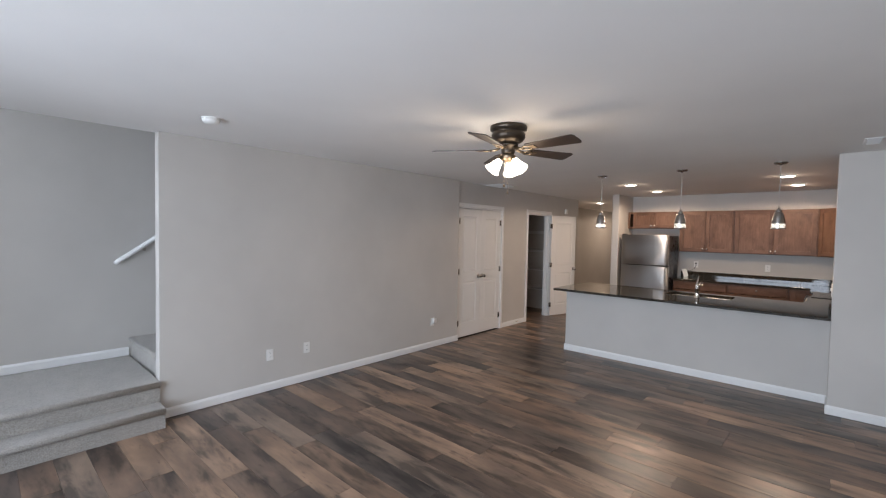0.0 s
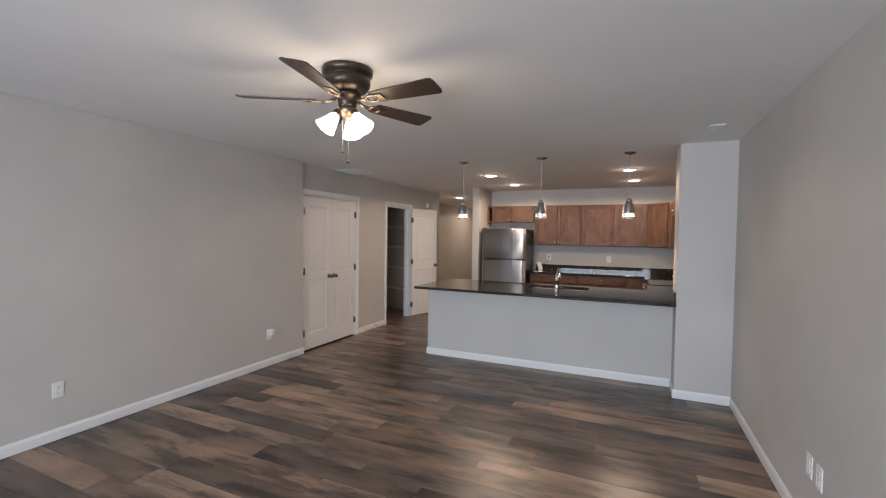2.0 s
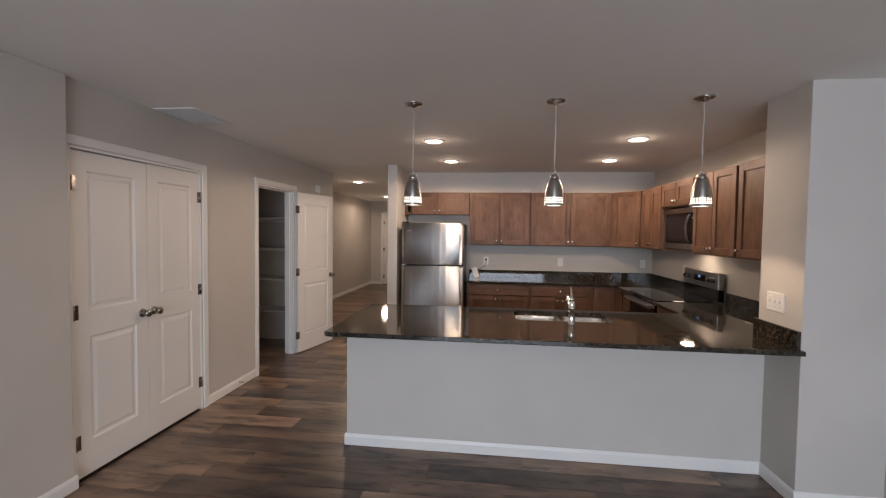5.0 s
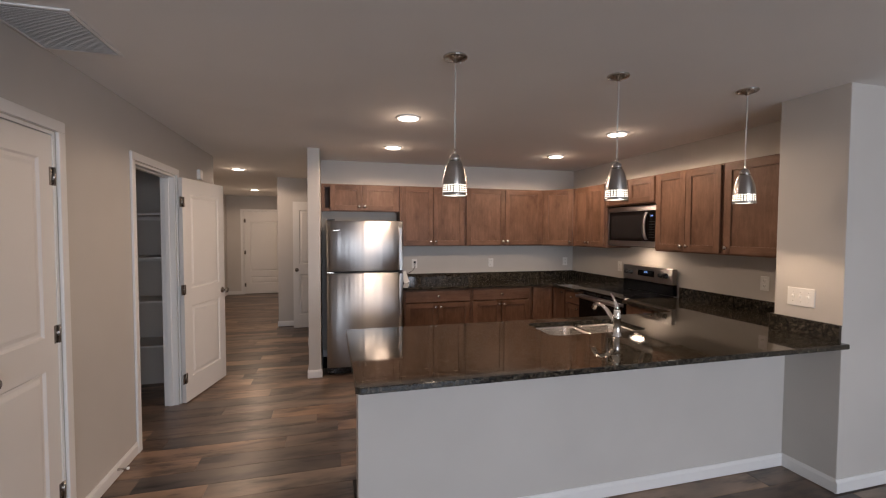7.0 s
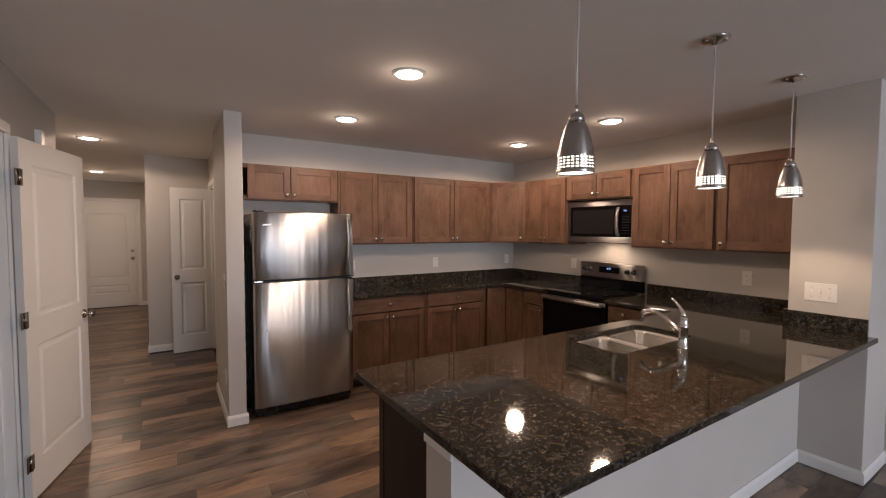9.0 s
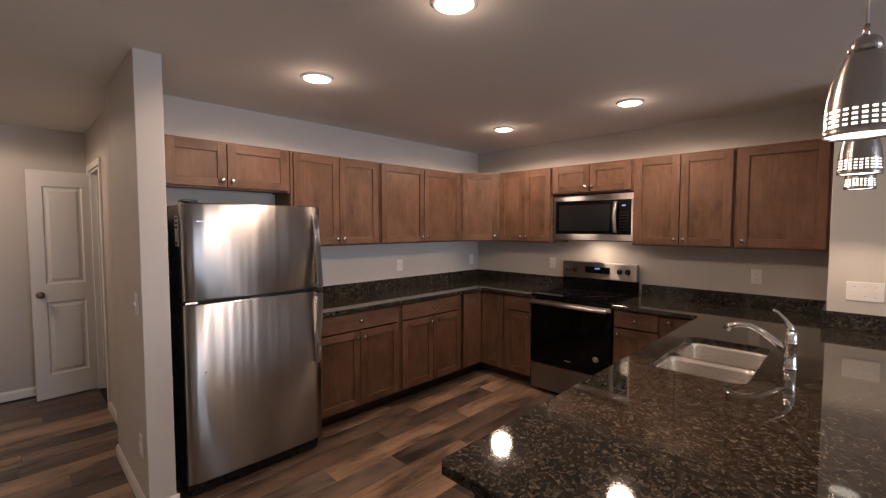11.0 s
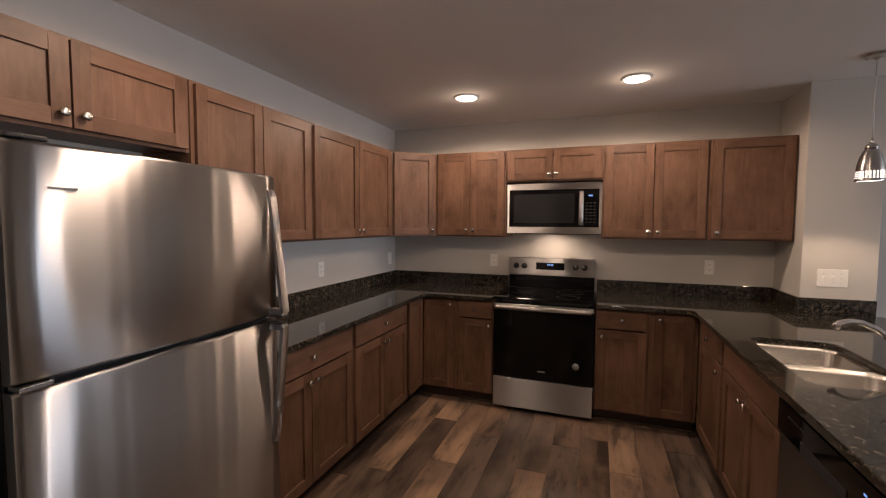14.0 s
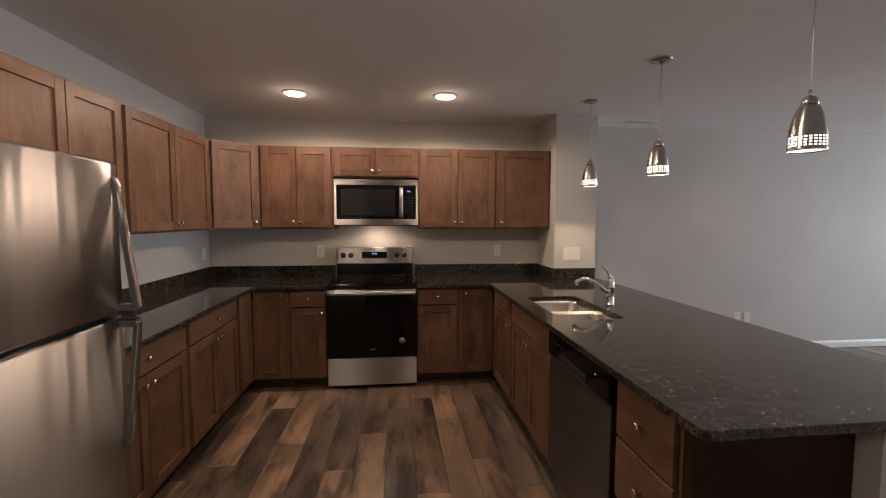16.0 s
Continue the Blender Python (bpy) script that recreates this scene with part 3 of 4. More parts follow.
def add_drawer(cab, x0, x1, z0, z1, knob=True):
    d = part("drawer_front", box(x0, -0.020, z0, x1, 0, z1, 0.003, None, 0), WOOD_H, cab)
    if knob:
        cabinet_knob(d, (x0 + x1) / 2, (z0 + z1) / 2)
    return d


def carcass(cab, w, d, z0, z1, lidded=True, open_bottom=False):
    """Sides, back, top and bottom, with a face frame in front."""
    bm = box(0, 0.019, z0, 0.016, d, z1, 0.001)
    box(w - 0.016, 0.019, z0, w, d, z1, 0.001, bm)
    box(0.016, 0.019, z0 + (0.0 if not open_bottom else 0.012), w - 0.016, d, z0 + 0.016 + (0.0 if not open_bottom else 0.012), 0, bm)
    if lidded:
        box(0.016, 0.019, z1 - 0.016, w - 0.016, d, z1, 0, bm)
    box(0.016, d - 0.008, z0 + 0.03, w - 0.016, d, z1 - 0.016, 0, bm)
    part("body", bm, WOOD, cab)
    f = 0.038
    bm = box(0, 0, z0, f, 0.0188, z1, 0.001)
    box(w - f, 0, z0, w, 0.0188, z1, 0.001, bm)
    box(f, 0.0004, z0, w - f, 0.0188, z0 + f, 0.001, bm, 1)
    box(f, 0.0004, z1 - f, w - f, 0.0188, z1, 0.001, bm, 1)
    part("face_frame", bm, [WOOD, WOOD_H], cab)


UZ0, UZ1 = 1.378, 2.112
UPPER = "wall cabinet in brown stained maple with shaker doors"


def upper(m, w, d, z0, z1, doors, label=UPPER):
    """doors: (x0, x1, knob corner) in the cabinet's own metres."""
    c = thing("wall_cabinet", m, label, "cabinet", "kitchen wall cabinets")
    carcass(c, w, d, z0, z1, open_bottom=True)
    for x0, x1, k in doors:
        add_door(c, x0, x1, z0 + 0.014, z1 - 0.014, k)
    return c


def pair(w, e=0.014, g=0.003):
    mid = w / 2
    return [(e, mid - g, "rb"), (mid + g, w - e, "lb")]


YU, XU = 8.890, 1.037
upper(at(-2.10, YU), 0.915, YN - YU, 1.792, UZ1, [(0.10, 0.462, "rb"), (0.468, 0.895, "lb")], "short wall cabinet over the refrigerator, brown stained maple")
upper(at(-1.178, YU), 0.830, YN - YU, UZ0, UZ1, pair(0.830, 0.018))
upper(at(-0.346, YU), 1.084, YN - YU, UZ0, UZ1, pair(1.084, 0.018))
upper(at(XU, 8.575, 0, -90), 0.63, XE - XU, UZ0, UZ1, pair(0.63))
upper(at(XU, 7.943, 0, -90), 0.768, XE - XU, 1.842, UZ1, pair(0.768), "short wall cabinet over the microwave, brown stained maple")
upper(at(XU, 7.173, 0, -90), 0.725, XE - XU, UZ0, UZ1, pair(0.725))
upper(at(XU, 6.446, 0, -90), 0.522, XE - XU, UZ0, UZ1, [(0.022, 0.505, "lb")], "single-door wall cabinet in brown stained maple")

# diagonal corner cabinet
cx0, cy0, cx1, cy1 = 0.740, YU, XU, 8.577
ang = math.degrees(math.atan2(cy1 - cy0, cx1 - cx0))
wdg = math.hypot(cx1 - cx0, cy1 - cy0)
dg = thing("wall_cabinet", at(cx0, cy0, 0, ang), "diagonal corner wall cabinet with one shaker door", "cabinet", "kitchen wall cabinets")
bm = bmesh.new()
rot = Matrix.Rotation(-radians(ang), 4, "Z")
foot = [rot @ Vector((px - cx0, py - cy0, 0)) for px, py in ((cx0, cy0), (cx1, cy1), (XE, cy1), (XE, YN), (cx0, YN))]
lo = [bm.verts.new((p.x, p.y + (0.0195 if i < 2 else 0), UZ0 + 0.012)) for i, p in enumerate(foot)]
hi = [bm.verts.new((p.x, p.y + (0.0195 if i < 2 else 0), UZ1)) for i, p in enumerate(foot)]
bm.faces.new(lo[::-1])
bm.faces.new(hi)
for i in range(5):
    bm.faces.new((lo[i], lo[(i + 1) % 5], hi[(i + 1) % 5], hi[i]))
part("body", bm, WOOD, dg)
bm = box(0, 0, UZ0, 0.036, 0.019, UZ1, 0.001)
box(wdg - 0.036, 0, UZ0, wdg, 0.019, UZ1, 0.001, bm)
box(0.036, 0.0004, UZ0, wdg - 0.036, 0.019, UZ0 + 0.036, 0.001, bm, 1)
box(0.036, 0.0004, UZ1 - 0.036, wdg - 0.036, 0.019, UZ1, 0.001, bm, 1)
part("face_frame", bm, [WOOD, WOOD_H], dg)
add_door(dg, 0.028, wdg - 0.028, UZ0 + 0.014, UZ1 - 0.014, "rb")

# base cabinets: face frame in the plane y = 0, toe kick set back
BASE = "base cabinet in brown stained maple with shaker doors"
CT = 0.879          # underside of the worktop


def base(m, w, d, label=BASE, lidded=True):
    c = thing("base_cabinet", m, label, "cabinet", "kitchen base cabinets")
    carcass(c, w, d, 0.105, CT, lidded)
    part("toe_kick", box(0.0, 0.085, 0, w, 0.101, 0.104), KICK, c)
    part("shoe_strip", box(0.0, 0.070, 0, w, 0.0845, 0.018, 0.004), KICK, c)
    return c


YB, XB = 8.598, 0.752        # frame planes along the back wall and the range wall
YP = 6.528                   # frame plane of the peninsula, facing the kitchen
ZD = 0.722                   # split between drawer and door


def drawer_and_pair(c, w, e=0.014, knob=True):
    add_drawer(c, e, w - e, ZD + 0.006, CT - 0.012, knob)
    add_door(c, e, w / 2 - 0.003, 0.118, ZD - 0.006, "rt")
    add_door(c, w / 2 + 0.003, w - e, 0.118, ZD - 0.006, "lt")


c = base(at(-1.185, YB), 0.825, YN - YB)
drawer_and_pair(c, 0.825, 0.020)
c = base(at(-0.358, YB), 0.785, YN - YB)
drawer_and_pair(c, 0.785, 0.020)
# corner unit with two leaves hinged in the corner
c = thing("corner_cabinet", at(0.429, YB), "corner base cabinet with two folding door leaves", "cabinet", "kitchen base cabinets")
wl = XB - 0.429
bm = box(0, 0.019, 0.105, wl, YN - YB, CT - 0.001)
box(wl, -0.315, 0.105, XE - 0.429, YN - YB, CT - 0.001, 0, bm)
part("body", bm, WOOD, c)
add_door(c, 0.030, wl - 0.024, 0.118, CT - 0.012, "")
d = shaker_door(c, 0.004, 0.268, 0.118, CT - 0.012)
d.matrix_local = at(wl, -0.022, 0, -90)
cabinet_knob(d, 0.239, CT - 0.055)
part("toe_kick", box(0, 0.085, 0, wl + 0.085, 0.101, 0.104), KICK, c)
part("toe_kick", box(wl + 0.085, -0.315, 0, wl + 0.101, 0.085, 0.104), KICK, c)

c = base(at(XB, 8.281, 0, -90), 0.312, XE - XB, "narrow base cabinet beside the range, brown maple")
add_drawer(c, 0.016, 0.300, ZD + 0.006, CT - 0.012)
add_door(c, 0.016, 0.300, 0.118, ZD - 0.006, "rt")
c = base(at(XB, 7.202, 0, -90), 0.365, XE - XB, "narrow base cabinet beside the range, brown maple")
add_drawer(c, 0.014, 0.345, ZD + 0.006, CT - 0.012)
add_door(c, 0.014, 0.345, 0.118, ZD - 0.006, "lt")
c = base(at(XB, 6.836, 0, -90), 0.306, XE - XB, "corner base cabinet with one tall shaker door")
add_door(c, 0.030, 0.275, 0.118, CT - 0.012, "lt")
# peninsula units, seen from the kitchen
DP = YP - PY1 - 0.002
c = base(at(XB - 0.022, YP, 0, 180), 0.650, DP, "drawer and door base cabinet of the peninsula")
add_drawer(c, 0.10, 0.632, ZD + 0.006, CT - 0.012)
add_door(c, 0.10, 0.632, 0.118, ZD - 0.006, "rt")
c = base(at(0.078, YP, 0, 180), 0.800, DP, "sink base cabinet with a blank false drawer front", False)
drawer_and_pair(c, 0.800, 0.016, False)
c = base(at(-1.402, YP, 0, 180), 0.368, DP, "three-drawer base cabinet of the peninsula")
for z0, z1 in ((0.118, 0.396), (0.408, 0.640), (0.652, CT - 0.012)):
    add_drawer(c, 0.016, 0.352, z0, z1)
c = thing("end_panel", at(-1.772, YP), "stained wood panel in a darker tone closing the peninsula's end", "cabinet panel")
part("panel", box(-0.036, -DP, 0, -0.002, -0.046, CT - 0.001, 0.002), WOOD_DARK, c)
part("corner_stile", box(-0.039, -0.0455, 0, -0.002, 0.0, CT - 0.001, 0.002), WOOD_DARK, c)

# knee wall of the peninsula
bm = box(PX0, PY0, 0, PX1, PY1, 0.868)
structure("wall_peninsula", bm, WALL, "greige drywall knee wall under the worktop", "wall")
structure("trim", box(PX0 - 0.012, PY0 - 0.012, 0.835, PX0, PY1, 0.878, 0.003), TRIM, "white trim strip under the worktop", "trim")
structure("trim", box(PX0, PY0 - 0.012, 0.868, PX1, PY1, 0.8785, 0.002), TRIM, "white trim strip under the worktop", "trim")

# ---- worktops ----
ZT, ZB = 0.910, 0.880


def inset_outline(pts, e):
    """Moves a counter-clockwise outline inwards by e."""
    out = []
    n = len(pts)
    for i in range(n):
        a, b, q = Vector(pts[i - 1]), Vector(pts[i]), Vector(pts[(i + 1) % n])
        d1, d2 = (b - a).normalized(), (q - b).normalized()
        n1, n2 = Vector((-d1.y, d1.x)), Vector((-d2.y, d2.x))
        m = n1 + n2
        m = m / max(0.25, m.dot(n1)) if m.length > 1e-6 else n1
        out.append((b.x + m.x * e, b.y + m.y * e))
    return out


def eased_slab(outline, hole=None, e=0.004):
    """A slab with rounded upper and lower edges and, if given, an opening (a clockwise outline)."""
    bm = bmesh.new()
    sets = []
    for k, pts in enumerate([outline] + ([hole] if hole else [])):
        loops = []
        for off, z in ((e, ZT), (e * 0.3, ZT - e * 0.3), (0, ZT - e), (0, ZB + e), (e * 0.3, ZB + e * 0.3), (e, ZB)):
            ring = inset_outline(pts, off)
            loops.append([bm.verts.new((x, y, z)) for x, y in ring])
        n = len(pts)
        for a, b in zip(loops, loops[1:]):
            for i in range(n):
                bm.faces.new((a[i], a[(i + 1) % n], b[(i + 1) % n], b[i]))
        sets.append(loops)
    for level in (0, -1):
        edges = []
        for loops in sets:
            ring = loops[level]
            edges += [bm.edges.get((ring[i], ring[(i + 1) % len(ring)])) for i in range(len(ring))]
        bmesh.ops.triangle_fill(bm, use_beauty=True, edges=edges)
    bmesh.ops.recalc_face_normals(bm, faces=bm.faces[:])
    return bm


XR = 0.690                      # front edge along the range wall
YK = 8.548                      # front edge along the back wall
w1 = thing("worktop", at(0, YN, ZB), "polished dark granite worktop along the back wall", "worktop")
b = eased_slab([(-1.188, YK), (XR - 0.03, YK), (XR, YK - 0.03), (XR, 7.977), (XE, 7.977), (XE, YN), (-1.188, YN)])
b.transform(Matrix.Translation((0, -YN, -ZB)))
part("slab", b, STONE, w1)
b = box(-1.188, YN - 0.02, ZT, XE - 0.02, YN, 1.012, 0.002)
box(XE - 0.02, 7.977, ZT, XE, YN, 1.012, 0.002, b)
b.transform(Matrix.Translation((0, -YN, -ZB)))
part("backsplash", b, STONE, w1)

SX0, SX1, SY0, SY1 = -0.672, 0.038, 6.088, 6.455      # sink cut-out
WX0, WX1, WY0, WY1 = -1.912, COL[0], 5.480, 6.575
w2 = thing("worktop", at(-0.5, 6.0, ZB), "polished dark granite peninsula worktop with a sink cut-out", "worktop")


def rounded(x0, y0, x1, y1, r, n=6):
    pts = []
    for cx, cy, a in ((x1 - r, y1 - r, 0), (x0 + r, y1 - r, 90), (x0 + r, y0 + r, 180), (x1 - r, y0 + r, 270)):
        for i in range(n + 1):
            t = radians(a + 90 * i / n)
            pts.append((cx + r * math.cos(t), cy + r * math.sin(t)))
    return pts


hole = rounded(SX0, SY0, SX1, SY1, 0.055)
b = eased_slab([(WX0 + 0.02, WY0), (WX1, WY0), (WX1, COL[3]), (XE, COL[3]), (XE, 7.198), (XR, 7.198), (XR, WY1 + 0.03), (XR - 0.03, WY1),
                (WX0 + 0.02, WY1), (WX0, WY1 - 0.02), (WX0, WY0 + 0.02)], hole[::-1])
b.transform(Matrix.Translation((0.5, -6.0, -ZB)))
part("slab", b, STONE, w2)
b = box(COL[0] - 0.02, COL[1] + 0.003, ZT, COL[0], COL[3] + 0.02, 1.012, 0.002)
box(COL[0], COL[3], ZT, XE - 0.02, COL[3] + 0.02, 1.012, 0.002, b)
box(XE - 0.02, COL[3], ZT, XE, 7.198, 1.012, 0.002, b)
b.transform(Matrix.Translation((0.5, -6.0, -ZB)))
part("backsplash", b, STONE, w2)

# ---- sink and tap ----
sink = thing("sink", at((SX0 + SX1) / 2, (SY0 + SY1) / 2, ZB), "undermount double-bowl stainless steel sink", "sink")


def bowl(x0, y0, x1, y1, deep=0.19):
    bm = bmesh.new()
    loops = []
    for inset, z, r in ((-0.012, -0.001, 0.06), (0.0, -0.001, 0.055), (0.006, -0.02, 0.055), (0.012, -deep + 0.04, 0.05), (0.03, -deep + 0.006, 0.045), (0.06, -deep, 0.03)):
        loops.append([bm.verts.new((x, y, z)) for x, y in rounded(x0 + inset, y0 + inset, x1 - inset, y1 - inset, r)])
    for p, q in zip(loops, loops[1:]):
        for i in range(len(p)):
            j = (i + 1) % len(p)
            bm.faces.new((p[i], p[j], q[j], q[i])).smooth = True
    bm.faces.new(loops[-1])
    bmesh.ops.recalc_face_normals(bm, faces=bm.faces[:])
    return bm


hx, hy = (SX1 - SX0) / 2, (SY1 - SY0) / 2
for x0, x1 in ((-hx - 0.004, -0.014), (0.014, hx + 0.004)):
    bw = part("bowl", bowl(x0, -hy - 0.004, x1, hy + 0.004), BOWL, sink)
    part("drain", lathe([(0, 0), (0.042, 0), (0.042, 0.003), (0.036, 0.004), (0.030, 0.001), (0.0, 0.0015)], 20, pose((x0 + x1) / 2, 0, -0.1885)), CHROME, bw)
part("divider", box(-0.0135, -hy + 0.01, -0.06, 0.0135, hy - 0.01, -0.012, 0.005), BOWL, sink)

tap = thing("faucet", at(-0.285, 5.985, ZT), "chrome single-lever kitchen faucet", "faucet")
part("base", lathe([(0, 0), (0.028, 0), (0.028, 0.005), (0.0235, 0.010), (0.0225, 0.110), (0.0245, 0.112), (0.0245, 0.120), (0.0225, 0.122), (0.0230, 0.145), (0.0190, 0.165), (0.0, 0.168)], 24), CHROME, tap)
sp = [(0, 0.012, 0.075), (0, 0.05, 0.105), (0, 0.10, 0.145), (0, 0.15, 0.168), (0, 0.19, 0.170), (0, 0.225, 0.158), (0, 0.243, 0.135)]
part("spout", tube(sp, [0.0165, 0.016, 0.0135, 0.0125, 0.0135, 0.0165, 0.0165], 14), CHROME, tap)
part("lever", tube([(0, 0.0, 0.16), (0, 0.005, 0.185), (0, 0.022, 0.215), (0, 0.050, 0.245), (0, 0.068, 0.255)], [0.0185, 0.0135, 0.0085, 0.0062, 0.0070], 12), CHROME, tap)

# ---- refrigerator ----
FX0, FX1, FY, FT = -2.043, -1.222, 8.378, 1.672
FW = FX1 - FX0
fr = thing("refrigerator", at(FX0, FY), "stainless steel top-freezer refrigerator with black sides", "refrigerator")
part("body", box(0.004, 0.068, 0.03, FW - 0.004, 0.672, FT - 0.012, 0.006), BLACK, fr)
part("grille", box(0.02, 0.055, 0.012, FW - 0.02, 0.09, 0.085, 0.004), BLACK, fr, "black kick grille")
part("gasket", box(0.012, 0.057, 0.092, FW - 0.012, 0.067, FT - 0.018), GASKET, fr)


def bowed(w, z0, z1, t=0.056, bow=0.012, n=14, r=0.010):
    """A door skin that bows slightly outwards across its width."""
    bm = bmesh.new()
    cols = []
    for i in range(n + 1):
        u = i / n
        x = w * u
        y = bow * (2 * u - 1) ** 2
        edge = min(x, w - x)
        if edge < 1e-6:
            y += r
        cols.append([bm.verts.new(p) for p in ((x, y + r, z0), (x, y, z0 + r), (x, y, z1 - r), (x, y + r, z1), (x, t, z1), (x, t, z0))])
    for a, b in zip(cols, cols[1:]):
        for k in range(6):
            bm.faces.new((a[k], a[(k + 1) % 6], b[(k + 1) % 6], b[k])).smooth = k in (0, 1, 2)
    bm.faces.new(cols[0][::-1])
    bm.faces.new(cols[-1])
    bmesh.ops.recalc_face_normals(bm, faces=bm.faces[:])
    return bm


ZS = 1.118
fd = part("freezer_door", bowed(FW, ZS + 0.008, FT), STEEL, fr)
rd = part("fridge_door", bowed(FW, 0.090, ZS - 0.008), STEEL, fr)


def bow_handle(parent, z_far, z_near, x):
    """A handle that leans away from the door towards the split between the doors."""
    s = 1 if z_near > z_far else -1
    L = abs(z_near - z_far)
    pts = [(0.008, 0.0), (-0.004, 0.025), (-0.016, L * 0.25), (-0.033, L * 0.55), (-0.049, L * 0.85), (-0.056, L - 0.012)]
    bm = bmesh.new()
    rows = []
    for y, d in pts:
        z = z_far + s * d
        rows.append([bm.verts.new(p) for p in ((x - 0.017, y, z), (x + 0.017, y, z), (x + 0.017, y + 0.014, z), (x - 0.017, y + 0.014, z))])
    for a, b in zip(rows, rows[1:]):
        for k in range(4):
            bm.faces.new((a[k], a[(k + 1) % 4], b[(k + 1) % 4], b[k]))
    bm.faces.new(rows[0])
    bm.faces.new(rows[-1])
    zn = z_near
    box(x - 0.017, -0.050, zn - (0.004 if s > 0 else -0.004) - s * 0.022, x + 0.017, 0.012, zn - s * 0.002, 0.002, bm)
    bmesh.ops.recalc_face_normals(bm, faces=bm.faces[:])
    part("handle", bm, STEEL_FLAT, parent, "brushed steel bow handle")
    return part("handle_foot", box(x - 0.019, -0.050, zn - s * 0.0, x + 0.019, 0.014, zn + s * 0.006, 0.001), GASKET, parent)


bow_handle(fd, FT - 0.055, ZS + 0.016, FW - 0.035)
bow_handle(rd, 0.62, ZS - 0.016, FW - 0.035)
part("hinge_cap", box(0.01, 0.02, FT + 0.001, 0.09, 0.10, FT + 0.014, 0.004), BLACK, fr)
part("hinge", box(0.006, 0.004, ZS - 0.006, 0.07, 0.05, ZS + 0.006, 0.002), NICKEL, fr)
part("badge", box(0.075, 0.0035, FT - 0.106, 0.135, 0.006, FT - 0.101), HINGE, fd, "small grey maker's mark")
lb = part("energy_label", box(-0.0005, 0.075, 1.43, 0.0035, 0.135, 1.60), PAPER, fr, "paper label on the side")
for z in (1.585, 1.560, 1.535, 1.45):
    part("print_bar", box(-0.0013, 0.085, z - 0.006, -0.0006, 0.125, z + 0.006), GASKET, lb)
part("plug_screw", lathe([(0, 0), (0.007, 0), (0.006, 0.002), (0.0, 0.0025)], 14, pose(0.10, 0.0078, 0.72, 90)), MARK, rd)

# ---- range ----
RY0, RY1, RXF = 7.207, 7.970, 0.735
rg = thing("range", at(RXF, RY1, 0, -90), "freestanding electric range, black glass and stainless steel", "stove")
RW = RY1 - RY0
part("body", box(0.004, 0.03, 0.03, RW - 0.004, XE - RXF - 0.012, 0.895, 0.003), BLACK, rg)
part("cooktop", box(0.0, -0.012, 0.896, RW, 0.565, 0.916, 0.006), GLASS_BLACK, rg, "black glass cooktop")
for x, y, r in ((0.20, 0.14, 0.10), (0.56, 0.14, 0.085), (0.20, 0.40, 0.08), (0.56, 0.40, 0.105)):
    part("burner_ring", tube([(x + r * math.cos(radians(a)), y + r * math.sin(radians(a)), 0.9158) for a in range(0, 361, 10)], 0.0011, 6), FAINT, rg)
part("drawer", box(0.002, -0.006, 0.035, RW - 0.002, 0.03, 0.272, 0.004), STEEL_FLAT, rg, "stainless storage drawer front")
od = part("oven_door", box(0.002, -0.016, 0.280, RW - 0.002, 0.028, 0.870, 0.005), GLASS_BLACK, rg, "black glass oven door")
part("top_rail", box(0.004, -0.022, 0.835, RW - 0.004, -0.0165, 0.868, 0.002), STEEL_FLAT, od)
hb = tube([(0.022, -0.062, 0.846), (0.04, -0.066, 0.846), (RW / 2, -0.070, 0.846), (RW - 0.04, -0.066, 0.846), (RW - 0.022, -0.062, 0.846)], 0.0165, 12)
for x in (0.035, RW - 0.035):
    join(hb, tube([(x, -0.062, 0.846), (x, -0.018, 0.846)], 0.012, 10))
part("handle", hb, STEEL_FLAT, od, "stainless bar handle")
part("sticker", lathe([(0, 0), (0.026, 0), (0.026, 0.0008), (0.0, 0.001)], 24, pose(0.635, -0.0162, 0.42, 90)), MARK, od, "round grey sticker on the glass")
part("badge", box(0.352, -0.0172, 0.345, 0.412, -0.0158, 0.355), MARK, od)
bg = part("backguard", box(0.012, 0.555, 1.030, RW - 0.012, 0.612, 1.190, 0.008), STEEL_FLAT, rg, "stainless control panel")
part("riser", box(0.012, 0.562, 0.917, RW - 0.012, 0.608, 1.029), GLASS_BLACK, rg)
disp = part("display", box(0.255, 0.5525, 1.085, 0.500, 0.5545, 1.148), GLASS_BLACK, bg)
for i, x in enumerate((0.352, 0.364, 0.380, 0.392)):
    part("digit", box(x, 0.5515, 1.122, x + 0.009, 0.5524, 1.138), CLOCK, disp)
for x in (0.078, 0.150, 0.594, 0.668):
    part("knob", lathe([(0, 0), (0.026, 0), (0.026, 0.006), (0.021, 0.008), (0.019, 0.028), (0.016, 0.031), (0.0, 0.031)], 20, pose(x, 0.5545, 1.115, 90)), BLACK, bg, "black control knob")

# ---- microwave over the range ----
MY0, MY1, MXF = 7.178, 7.942, 1.062
MW = MY1 - MY0
mw = thing("microwave", at(MXF, MY1, 1.405, -90), "over-the-range microwave in stainless steel and black glass", "microwave")
part("body", box(0.003, 0.03, 0.0, MW - 0.003, XE - MXF, 0.435, 0.003), BLACK, mw)
part("front_frame", box(0.0, 0.0, 0.372, MW, 0.03, 0.427, 0.004), STEEL_FLAT, mw)
part("front_frame", box(0.0, 0.0, 0.006, MW, 0.03, 0.062, 0.004), STEEL_FLAT, mw)
